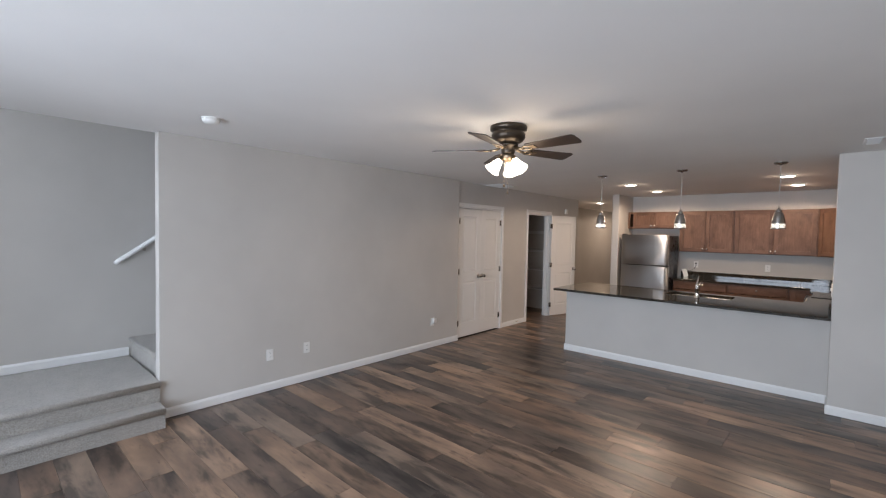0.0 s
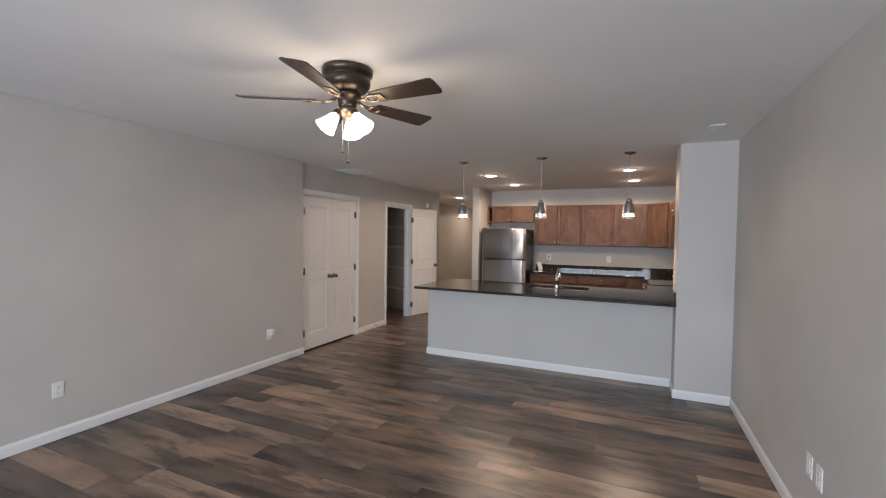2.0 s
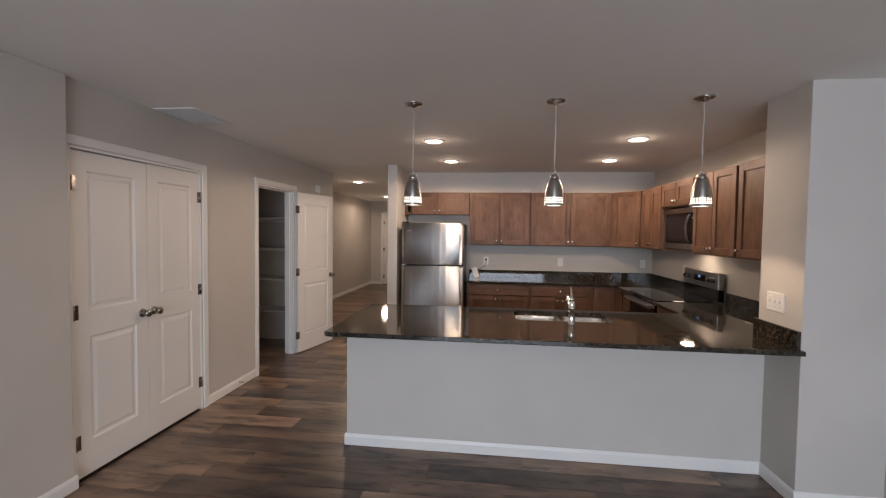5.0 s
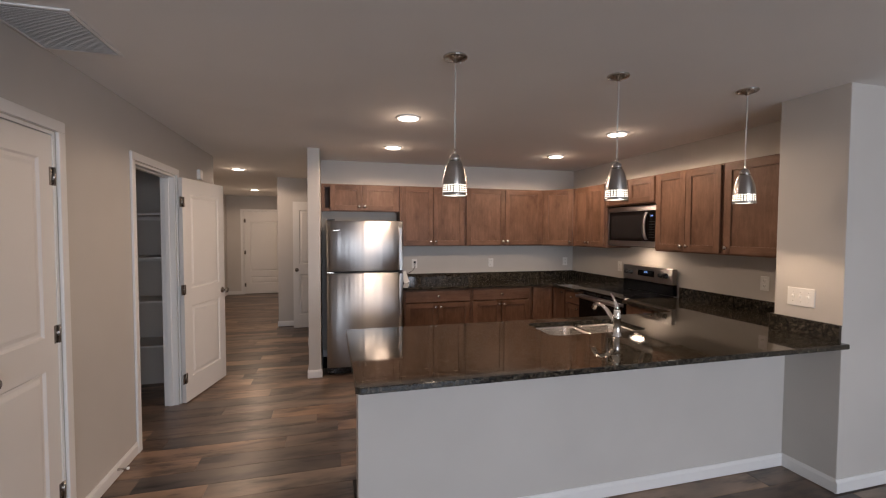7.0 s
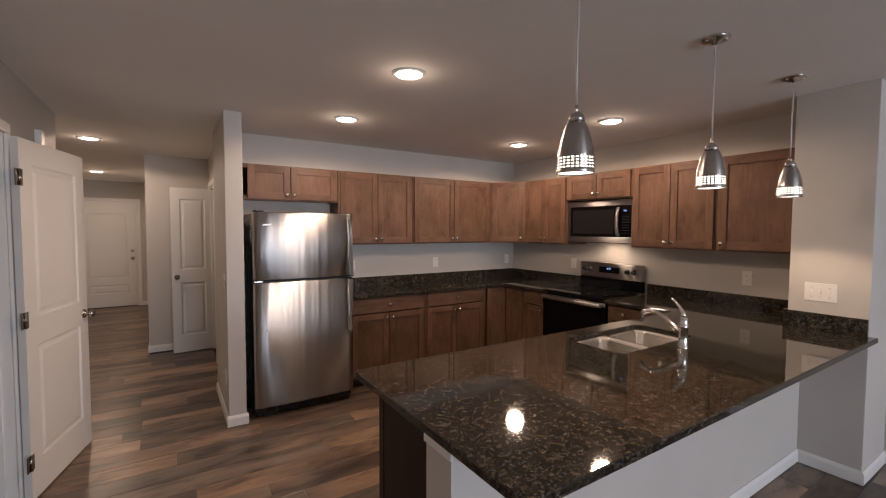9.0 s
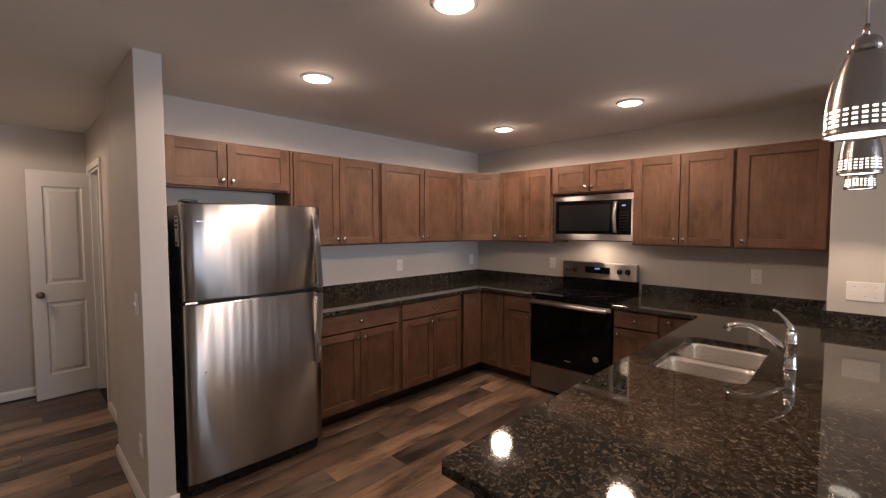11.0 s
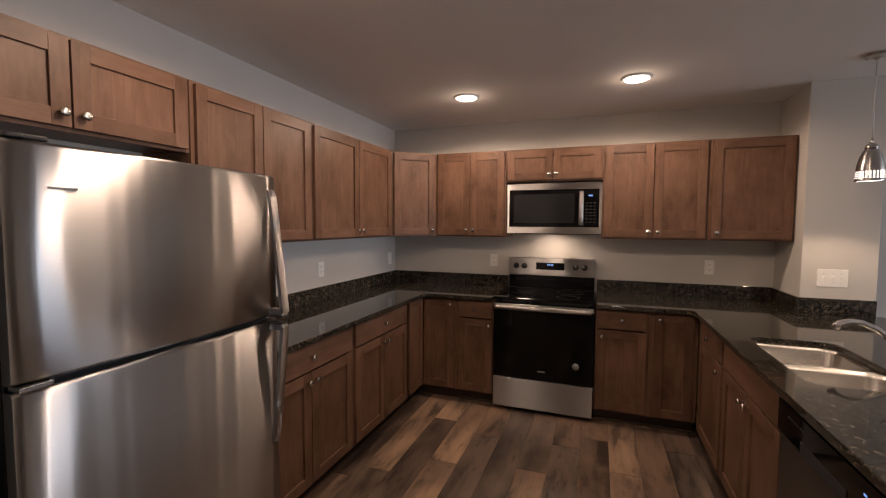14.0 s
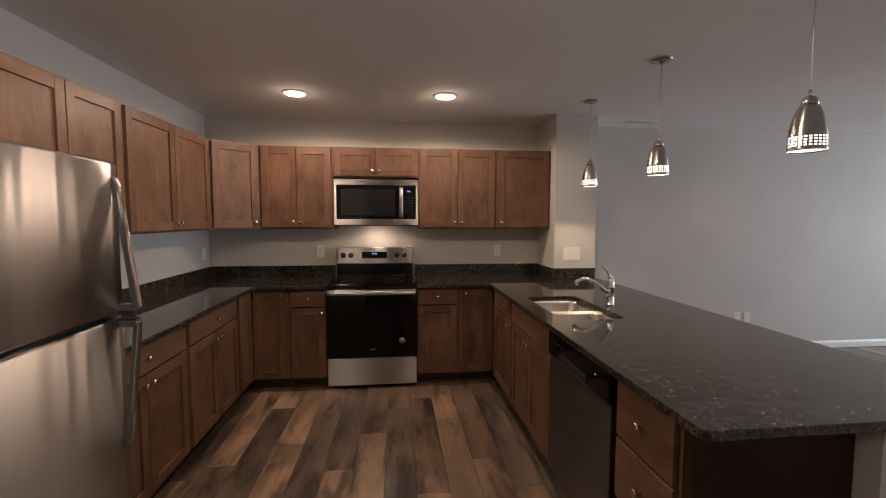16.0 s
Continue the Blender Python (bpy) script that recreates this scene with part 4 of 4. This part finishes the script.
part("front_frame", box(0.0, 0.0005, 0.0622, 0.022, 0.03, 0.3718, 0.001), STEEL_FLAT, mw)
part("front_frame", box(MW - 0.020, 0.0005, 0.0622, MW, 0.03, 0.3718, 0.001), STEEL_FLAT, mw)
md = part("door", box(0.0222, 0.004, 0.0625, 0.600, 0.03, 0.3715, 0.001), GLASS_BLACK, mw)
part("window", box(0.060, 0.002, 0.095, 0.555, 0.0038, 0.335), WINDOW_MW, md, "dark meshed microwave window")
mp = part("control_panel", box(0.604, 0.004, 0.0625, MW - 0.0202, 0.03, 0.3715, 0.001), GLASS_BLACK, mw)
part("digit", box(0.662, 0.0025, 0.312, 0.694, 0.0038, 0.324), CLOCK, mp)
for r in range(7):
    for k in range(3):
        part("button", box(0.642 + 0.030 * k, 0.0028, 0.10 + 0.026 * r, 0.660 + 0.030 * k, 0.0038, 0.106 + 0.026 * r), KEYPRINT, mp)
hd = bmesh.new()
rows = []
for i in range(11):
    u = i / 10
    z, y = 0.078 + 0.278 * u, -0.004 - 0.036 * math.sin(math.pi * u) ** 0.6
    rows.append([hd.verts.new(p) for p in ((0.590, y, z), (0.626, y, z), (0.626, y + 0.010, z), (0.590, y + 0.010, z))])
for a, b in zip(rows, rows[1:]):
    for k in range(4):
        hd.faces.new((a[k], a[(k + 1) % 4], b[(k + 1) % 4], b[k])).smooth = k in (0, 2)
hd.faces.new(rows[0])
hd.faces.new(rows[-1])
bmesh.ops.recalc_face_normals(hd, faces=hd.faces[:])
part("handle", hd, STEEL_FLAT, md, "curved steel handle")
part("badge", box(0.355, -0.001, 0.398, 0.410, 0.0005, 0.408), MARK, mw)
part("lamp_lens", box(0.30, 0.08, -0.0006, 0.46, 0.14, 0.004), LENS, mw, "lit cooktop lamp lens")
lamp("cooktop_lamp", "AREA", COOK_POWER, BULB, look((MXF + 0.12, MY1 - 0.38, 1.398), (MXF + 0.16, MY1 - 0.38, 0.0)), 0.12)

# ---- dishwasher ----
dw = thing("dishwasher", at(-0.728, YP, 0, 180), "stainless dishwasher with a black control strip", "dishwasher")
DWW = 0.668
part("tub", box(0.006, 0.008, 0.10, DWW - 0.006, DP - 0.01, CT - 0.004), BLACK, dw)
part("door", box(0.006, -0.030, 0.115, DWW - 0.006, 0.006, 0.745, 0.005), STEEL_SHADED, dw)
cp = box(0.006, -0.040, 0.752, DWW - 0.006, 0.006, 0.872, 0.006)
cpp = part("control_strip", cp, GLASS_BLACK, dw, "black control strip with pocket handle")
part("pocket", box(0.20, -0.0425, 0.755, 0.47, -0.0402, 0.795, 0.001), GASKET, cpp)
for k in range(6):
    part("button", box(0.10 + 0.022 * k, -0.0415, 0.830, 0.112 + 0.022 * k, -0.0402, 0.836), KEYPRINT, cpp)
part("indicator", box(0.545, -0.0415, 0.829, 0.556, -0.0402, 0.834), CLOCK, cpp)
part("toe_kick", box(0.006, 0.05, 0.0, DWW - 0.006, 0.07, 0.0995), BLACK, dw)

# ---- lamps ----


def downlight(x, y, power):
    d = thing("ceiling_light", at(x, y, H), "lit round recessed ceiling light with white trim", "light", "recessed ceiling lights")
    part("trim_ring", lathe([(0.0745, 0.0), (0.096, 0.0), (0.096, -0.003), (0.090, -0.009), (0.080, -0.012), (0.0745, -0.009)], 36), TRIM, d)
    part("lens", lathe([(0.0, -0.020), (0.04, -0.018), (0.066, -0.0145), (0.076, -0.0095), (0.076, -0.001), (0.0, -0.001)], 36), LENS, d)
    lamp("downlight_lamp", "AREA", power * 0.10, WARM, pose(x, y, H - 0.024), 0.14)
    lamp("downlight_side_lamp", "SPOT", power, WARM, pose(x, y, H - 0.095), 0.09, spot=172, blend=0.15)
    lamp("downlight_rim_lamp", "POINT", power * 0.034, WARM, pose(x, y, H - 0.075), 0.05)
    return d


for x, y in ((0.500, 8.140), (0.450, 6.995), (-1.370, 8.130), (-1.425, 6.965), (-3.235, 10.25), (-3.52, 13.40)):
    downlight(x, y, DOWN_POWER if x > -2 else DOWN_POWER * 0.95)


def pendant():
    p = thing("pendant_light", at(0, 0, H), "lit brushed nickel bell pendant with a pierced band", "pendant light", "pendants over the peninsula")
    part("canopy", lathe([(0.0, 0.0), (0.060, 0.0), (0.062, -0.004), (0.058, -0.010), (0.040, -0.016), (0.014, -0.022), (0.008, -0.030), (0.0, -0.031)], 32), SHADE_STEEL, p)
    for a in (40, 160, 280):
        part("screw_cap", lathe([(0, 0), (0.005, 0), (0.005, -0.005), (0.0, -0.007)], 10, pose(0.046 * math.cos(radians(a)), 0.046 * math.sin(radians(a)), -0.013)), CHROME, p)
    part("cord", tube([(0, 0, -0.03), (0.002, 0, -0.15), (-0.001, 0.001, -0.30), (0.0, 0, -0.47)], 0.0035, 8), CORD, p)
    part("strain_relief", tube([(0, 0, -0.455), (0, 0, -0.485)], [0.006, 0.006], 12), NICKEL, p)
    part("cap", lathe([(0.0, -0.478), (0.009, -0.479), (0.018, -0.483), (0.0245, -0.490), (0.0280, -0.500), (0.0290, -0.514), (0.0, -0.515)], 24), SHADE_STEEL, p)
    prof = [(0.0285, -0.514), (0.0345, -0.522), (0.0425, -0.540), (0.0498, -0.562), (0.0560, -0.588), (0.0600, -0.612), (0.0618, -0.630), (0.06205, -0.6338), (0.0620, -0.634)]
    sh = lathe(prof + [(0.0612, -0.634), (0.0608, -0.630), (0.0590, -0.612), (0.0550, -0.588), (0.0488, -0.562), (0.0415, -0.541), (0.0335, -0.523), (0.0275, -0.515)], 48)
    n = 130
    cuts = [0.0, 0.07, 0.19, 0.32, 0.44, 0.57, 0.69, 0.82, 0.94, 1.0]
    band = []
    for u in cuts:
        r, z = 0.0620 + 0.0016 * u, -0.634 - 0.042 * u
        band.append([sh.verts.new((r * math.cos(2 * math.pi * i / n), r * math.sin(2 * math.pi * i / n), z)) for i in range(n)])
    for j in range(len(cuts) - 1):
        for i in range(n):
            if j % 2 == 1 and i % 5 < 3:
                continue
            sh.faces.new((band[j][i], band[j][(i + 1) % n], band[j + 1][(i + 1) % n], band[j + 1][i])).smooth = True
    part("shade", sh, SHADE_STEEL, p)
    part("rim", lathe([(0.0637, -0.6755), (0.0641, -0.682), (0.0643, -0.689), (0.0635, -0.690), (0.0626, -0.689), (0.0624, -0.682), (0.0622, -0.676)], 40), SHADE_STEEL, p)
    part("liner", lathe([(0.0, -0.628), (0.0575, -0.630), (0.0605, -0.676), (0.0612, -0.685), (0.050, -0.6865), (0.0, -0.687)], 40), LINER, p)
    return p


SHADE_STEEL = steel("pendant_steel", (0.47, 0.45, 0.43), 0.26, 0.7)
first = pendant()
PEND = [(-1.400, 5.79), (-0.452, 5.795), (0.464, 5.795)]
first.matrix_world = at(*PEND[0], H)
for x, y in PEND[1:]:
    copy_thing(first, at(x, y, H))
for x, y in PEND:
    lamp("pendant_lamp", "SPOT", PENDANT_POWER * 4, BULB, pose(x, y, H - 0.712), 0.021, spot=122, blend=0.4)

# ceiling fan with three lit glass bells
FANX, FANY = -0.930, 2.845
fan = thing("ceiling_fan", at(FANX, FANY, H), "dark bronze ceiling fan with five walnut blades and lit glass shades", "ceiling fan")
part("motor_housing", lathe([(0.0, 0.0), (0.132, 0.0), (0.137, -0.008), (0.135, -0.032), (0.118, -0.042), (0.116, -0.050), (0.124, -0.058), (0.124, -0.082), (0.115, -0.102),
                             (0.098, -0.118), (0.076, -0.128), (0.0, -0.129)], 40), BRONZE, fan)
part("hub", lathe([(0.0, -0.129), (0.070, -0.130), (0.074, -0.137), (0.070, -0.150), (0.052, -0.157), (0.050, -0.192), (0.044, -0.206), (0.0, -0.208)], 32), BRONZE, fan)
part("fitter", lathe([(0.0, -0.207), (0.045, -0.209), (0.050, -0.220), (0.044, -0.242), (0.022, -0.262), (0.0, -0.266)], 28), BRASS, fan)


def blade_mesh():
    bm = bmesh.new()
    out = []
    r0, r1 = 0.18, 0.570
    pts = [(r0, -0.048), (r1 - 0.025, -0.068), (r1 - 0.008, -0.062), (r1, -0.042), (r1, 0.042), (r1 - 0.008, 0.062), (r1 - 0.025, 0.068), (r0, 0.048), (r0 - 0.012, 0.03), (r0 - 0.012, -0.03)]
    for z in (0.003, -0.003):
        out.append([bm.verts.new((x, y, z)) for x, y in pts])
    bm.faces.new(out[0])
    bm.faces.new(out[1][::-1])
    for i in range(len(pts)):
        j = (i + 1) % len(pts)
        bm.faces.new((out[0][i], out[0][j], out[1][j], out[1][i]))
    bmesh.ops.recalc_face_normals(bm, faces=bm.faces[:])
    return bm


blade_me = mesh_of(blade_mesh(), "blade", BLADE)
bm = tube([(0.062, 0, 0.012), (0.10, 0, -0.002), (0.135, 0, -0.008)], 0.009, 10)
ring = [(0.175 + 0.036 * math.cos(radians(a)), 0.030 * math.sin(radians(a)), -0.007) for a in range(0, 361, 20)]
join(bm, tube(ring, 0.006, 8))
box(0.205, -0.026, -0.010, 0.245, 0.026, -0.004, 0.002, bm)
iron_me = mesh_of(bm, "blade_iron", BRASS)
for k in range(5):
    m = pose(0, 0, -0.172, 0, 0, -5 + 72 * k) @ pose(0, 0, 0, -12, 0, 0)
    for nm, me in (("blade", blade_me), ("blade_iron", iron_me)):
        o = new(nm, me)
        o.parent = fan
        o.matrix_local = m
bell = [(0.019, 0.0), (0.024, -0.005), (0.032, -0.026), (0.040, -0.052), (0.049, -0.078), (0.058, -0.094), (0.0575, -0.096), (0.047, -0.080), (0.038, -0.052), (0.030, -0.026), (0.017, -0.002)]
for a in (232, 352, 112):
    tilt = pose(0, 0, -0.236, 0, 0, a) @ pose(0.048, 0, 0.0, 0, 0, 0) @ pose(0, 0, 0, 0, -38, 0)
    o = part("arm", tube([(0.02, 0, 0.004), (0.0, 0, -0.012), (0.0, 0, -0.03)], [0.012, 0.016, 0.022], 12), BRASS, fan)
    o.matrix_local = tilt
    sh = part("shade", lathe([(r * 1.0, z * 1.02) for r, z in bell], 32), SHADE_GLASS, fan, "lit frosted glass bell shade")
    sh.matrix_local = tilt @ pose(0, 0, -0.022)
for dx, dy, end in ((-0.038, 0.062, -0.474), (-0.033, 0.004, -0.425)):
    ch = part("pull_chain", tube([(dx * 0.8, dy * 0.8, -0.245), (dx, dy, -0.27), (dx, dy, end)], 0.0014, 6), NICKEL, fan)
    part("pull", lathe([(0, 0.0), (0.006, -0.004), (0.009, -0.014), (0.007, -0.022), (0.0, -0.024)], 12, pose(dx, dy, end)), BRONZE, ch)
for a in (232, 352, 112):
    lamp("fan_lamp", "POINT", FAN_POWER, BULB, pose(FANX + 0.125 * math.cos(radians(a)), FANY + 0.125 * math.sin(radians(a)), H - 0.40), 0.15)

# ---- vents and detectors ----


def register(m, w, d, n, label, name="ceiling_vent"):
    v = thing(name, m, label, "vent")
    part("backing", box(0.012, 0.012, -0.003, w - 0.012, d - 0.012, -0.001), GRILLE, v)
    bm = box(0, 0, -0.008, w, 0.016, 0, 0.002)
    box(0, d - 0.016, -0.008, w, d, 0, 0.002, bm)
    box(0, 0.016, -0.008, 0.016, d - 0.016, 0, 0.002, bm)
    box(w - 0.016, 0.016, -0.008, w, d - 0.016, 0, 0.002, bm)
    part("frame", bm, TRIM, v)
    sl = box(-(w - 0.034) / 2, -0.0075, -0.0008, (w - 0.034) / 2, 0.0075, 0.0008)
    me = mesh_of(sl, "slat", TRIM)
    for i in range(n):
        o = new("slat", me)
        o.parent = v
        o.matrix_local = pose(w / 2, 0.017 + (d - 0.034) * (i + 0.5) / n, -0.007, 38, 0, 0)
    return v


register(at(1.040, 4.835, H), 0.115, 0.285, 16, "white louvred supply vent in the ceiling")
register(at(-3.317, 5.755, H), 0.325, 0.455, 28, "white louvred return air grille in the ceiling")
sm = thing("smoke_detector", at(-2.49, 1.337, H), "round white smoke detector on the ceiling", "smoke detector")
part("base", lathe([(0, 0), (0.066, 0), (0.066, -0.010), (0.0, -0.010)], 32), PLASTIC, sm)
part("cover", lathe([(0, -0.0102), (0.060, -0.0102), (0.060, -0.022), (0.050, -0.036), (0.020, -0.042), (0.0, -0.042)], 32), PLASTIC, sm)
ch = thing("door_chime", at(XD, 8.66, 2.085, 90), "small white door chime box on the wall", "door chime")
part("cover", box(-0.05, -0.035, 0, 0.05, 0, 0.10, 0.006), PLASTIC, ch)
ds = thing("door_stop", at(XD + BB_T, 6.78, 0.055, 90), "small spring door stop on the baseboard", "door stop")
part("spring", tube([(0, 0, 0), (0, -0.05, 0)], [0.008, 0.006], 10), NICKEL, ds)
part("tip", tube([(0, -0.05, 0), (0, -0.062, 0)], 0.009, 10), PLASTIC, ds)

# ---- outlets and switches; local -y points out of the wall ----


def outlet(m, label="white duplex wall outlet", rot_group="wall outlets"):
    o = thing("wall_outlet", m, label, "outlet", rot_group)
    pl = part("plate", box(-0.036, -0.006, -0.058, 0.036, 0, 0.058, 0.003), PLASTIC, o)
    for z in (-0.021, 0.021):
        rc = part("receptacle", box(-0.016, -0.008, z - 0.014, 0.016, -0.0062, z + 0.014, 0.003), PLASTIC, pl)
        bm = box(-0.008, -0.0086, z - 0.003, -0.006, -0.0081, z + 0.006)
        box(0.006, -0.0086, z - 0.003, 0.008, -0.0081, z + 0.006, 0, bm)
        box(-0.002, -0.0086, z - 0.010, 0.002, -0.0081, z - 0.006, 0, bm)
        part("slot", bm, SLOT, rc)
    return o


def switch(m, n, label):
    w = 0.036 + 0.023 * (n - 1)
    o = thing("light_switch", m, label, "switch")
    pl = part("plate", box(-w, -0.006, -0.058, w, 0, 0.058, 0.003), PLASTIC, o)
    for i in range(n):
        x = (i - (n - 1) / 2) * 0.046
        part("toggle", box(x - 0.005, -0.016, -0.006, x + 0.005, -0.0062, 0.012, 0.002), PLASTIC, pl)
        for z in (-0.030, 0.030):
            part("screw", lathe([(0, 0), (0.003, 0), (0.002, 0.001), (0, 0.001)], 8, pose(x, -0.006, z, 90)), NICKEL, pl)
    return o


WEST, EAST, SOUTH = 90, -90, 0      # rz for plates on walls that face +x, -x and -y
for y in (2.165, 2.573):
    outlet(at(XL, y, 0.365, WEST))
outlet(at(XL, 4.545, 0.365, WEST), "white wall outlet with a plug-in adapter")
ad = thing("plug_adapter", at(XL, 4.560, 0.385, WEST), "small white plug-in adapter in the outlet", "adapter")
part("case", box(-0.028, -0.045, -0.03, 0.028, -0.0087, 0.035, 0.006), PLASTIC, ad)
for y in (3.625, 3.50):
    outlet(at(XE, y, 0.385, EAST))
for x in (-0.945, 0.115, 1.245):
    outlet(at(x, YN, 1.142, SOUTH))
for y in (8.12, 6.35):
    outlet(at(XE, y, 1.150, EAST))
switch(at(COL[0], 5.752, 1.147, EAST), 3, "white triple light switch plate on the column")
switch(at(STUB[0], 8.495, 1.132, EAST), 1, "white single light switch on the stub wall")
outlet(at(STUB[0], 8.52, 0.36, EAST))

# leaflet and plug left by the refrigerator
lf = thing("leaflet", at(-1.07, 9.04, ZT), "folded white paper leaflet leaning on the backsplash", "leaflet")
b = box(-0.035, -0.0006, 0.001, 0.035, 0.0006, 0.15, 0.0)
b.transform(pose(0.0, -0.03, 0.001, -12, -17, 8))
part("front_sheet", b, PAPER, lf)
b = box(-0.033, -0.0006, 0.001, 0.033, 0.0006, 0.13, 0.0)
b.transform(pose(0.004, -0.022, 0.001, -14, -15, 10))
part("back_sheet", b, PAPER, lf)
plug = thing("power_plug", at(-0.945, YN - 0.0087, 1.163, 0), "black plug and cord in the outlet", "plug")
part("plug_body", box(-0.012, -0.026, -0.014, 0.012, 0, 0.014, 0.004), GASKET, plug)
part("cord", tube([(0, -0.02, -0.012), (0.002, -0.03, -0.05), (-0.02, -0.03, -0.10), (-0.08, -0.028, -0.14), (-0.20, -0.03, -0.148)], 0.004, 8), GASKET, plug)

# ---- floor planks, each a piece of its own, laid along x ----
PW, PL, GAP = 0.178, 1.22, 0.0012
rng = random.Random(7)
plank_cache = {}


def plank_mesh(w, d):
    key = (round(w, 3), round(d, 3))
    if key not in plank_cache:
        bm = bmesh.new()
        e = 0.0015
        lo = [bm.verts.new((x, y, -0.006)) for x, y in ((-w / 2, -d / 2), (w / 2, -d / 2), (w / 2, d / 2), (-w / 2, d / 2))]
        mi = [bm.verts.new((x, y, -e * 0.7)) for x, y in ((-w / 2, -d / 2), (w / 2, -d / 2), (w / 2, d / 2), (-w / 2, d / 2))]
        hi = [bm.verts.new((x, y, 0)) for x, y in ((-w / 2 + e, -d / 2 + e), (w / 2 - e, -d / 2 + e), (w / 2 - e, d / 2 - e), (-w / 2 + e, d / 2 - e))]
        bm.faces.new(hi)
        for a, b in ((lo, mi), (mi, hi)):
            for i in range(4):
                bm.faces.new((a[i], a[(i + 1) % 4], b[(i + 1) % 4], b[i]))
        plank_cache[key] = mesh_of(bm, "plank", PLANK)
    return plank_cache[key]


y = YF
while y < YEND - 0.01:
    y2 = min(y + PW, YEND)
    shift = rng.random() * PL
    mid = (y + y2) / 2
    if mid < 5.09:
        spans = [(XL, XE)]
    elif mid < YN:
        spans = [(XD, XE)]
        if mid > 8.78:
            spans = [(XD, STUB[2])]
        elif 5.99 < mid < 6.45:
            spans = [(XD, PX0)]
    elif mid < YH:
        spans = [(XD, STUB[0])]
    elif mid < 11.10:
        spans = [(XH, XC)]
    else:
        spans = [(XH, -2.82)]
    if 6.7 < mid < 8.62:
        spans[0] = (XH, spans[0][1])
    for s0, s1 in spans:
        x = s0 - shift
        while x < s1:
            a, b = max(x, s0), min(x + PL, s1)
            if b - a > 0.02:
                o = new("plank", plank_mesh(b - a - GAP, y2 - y - GAP))
                o.parent = floor
                o.location = ((a + b) / 2, mid, 0)
            x += PL
    y = y2
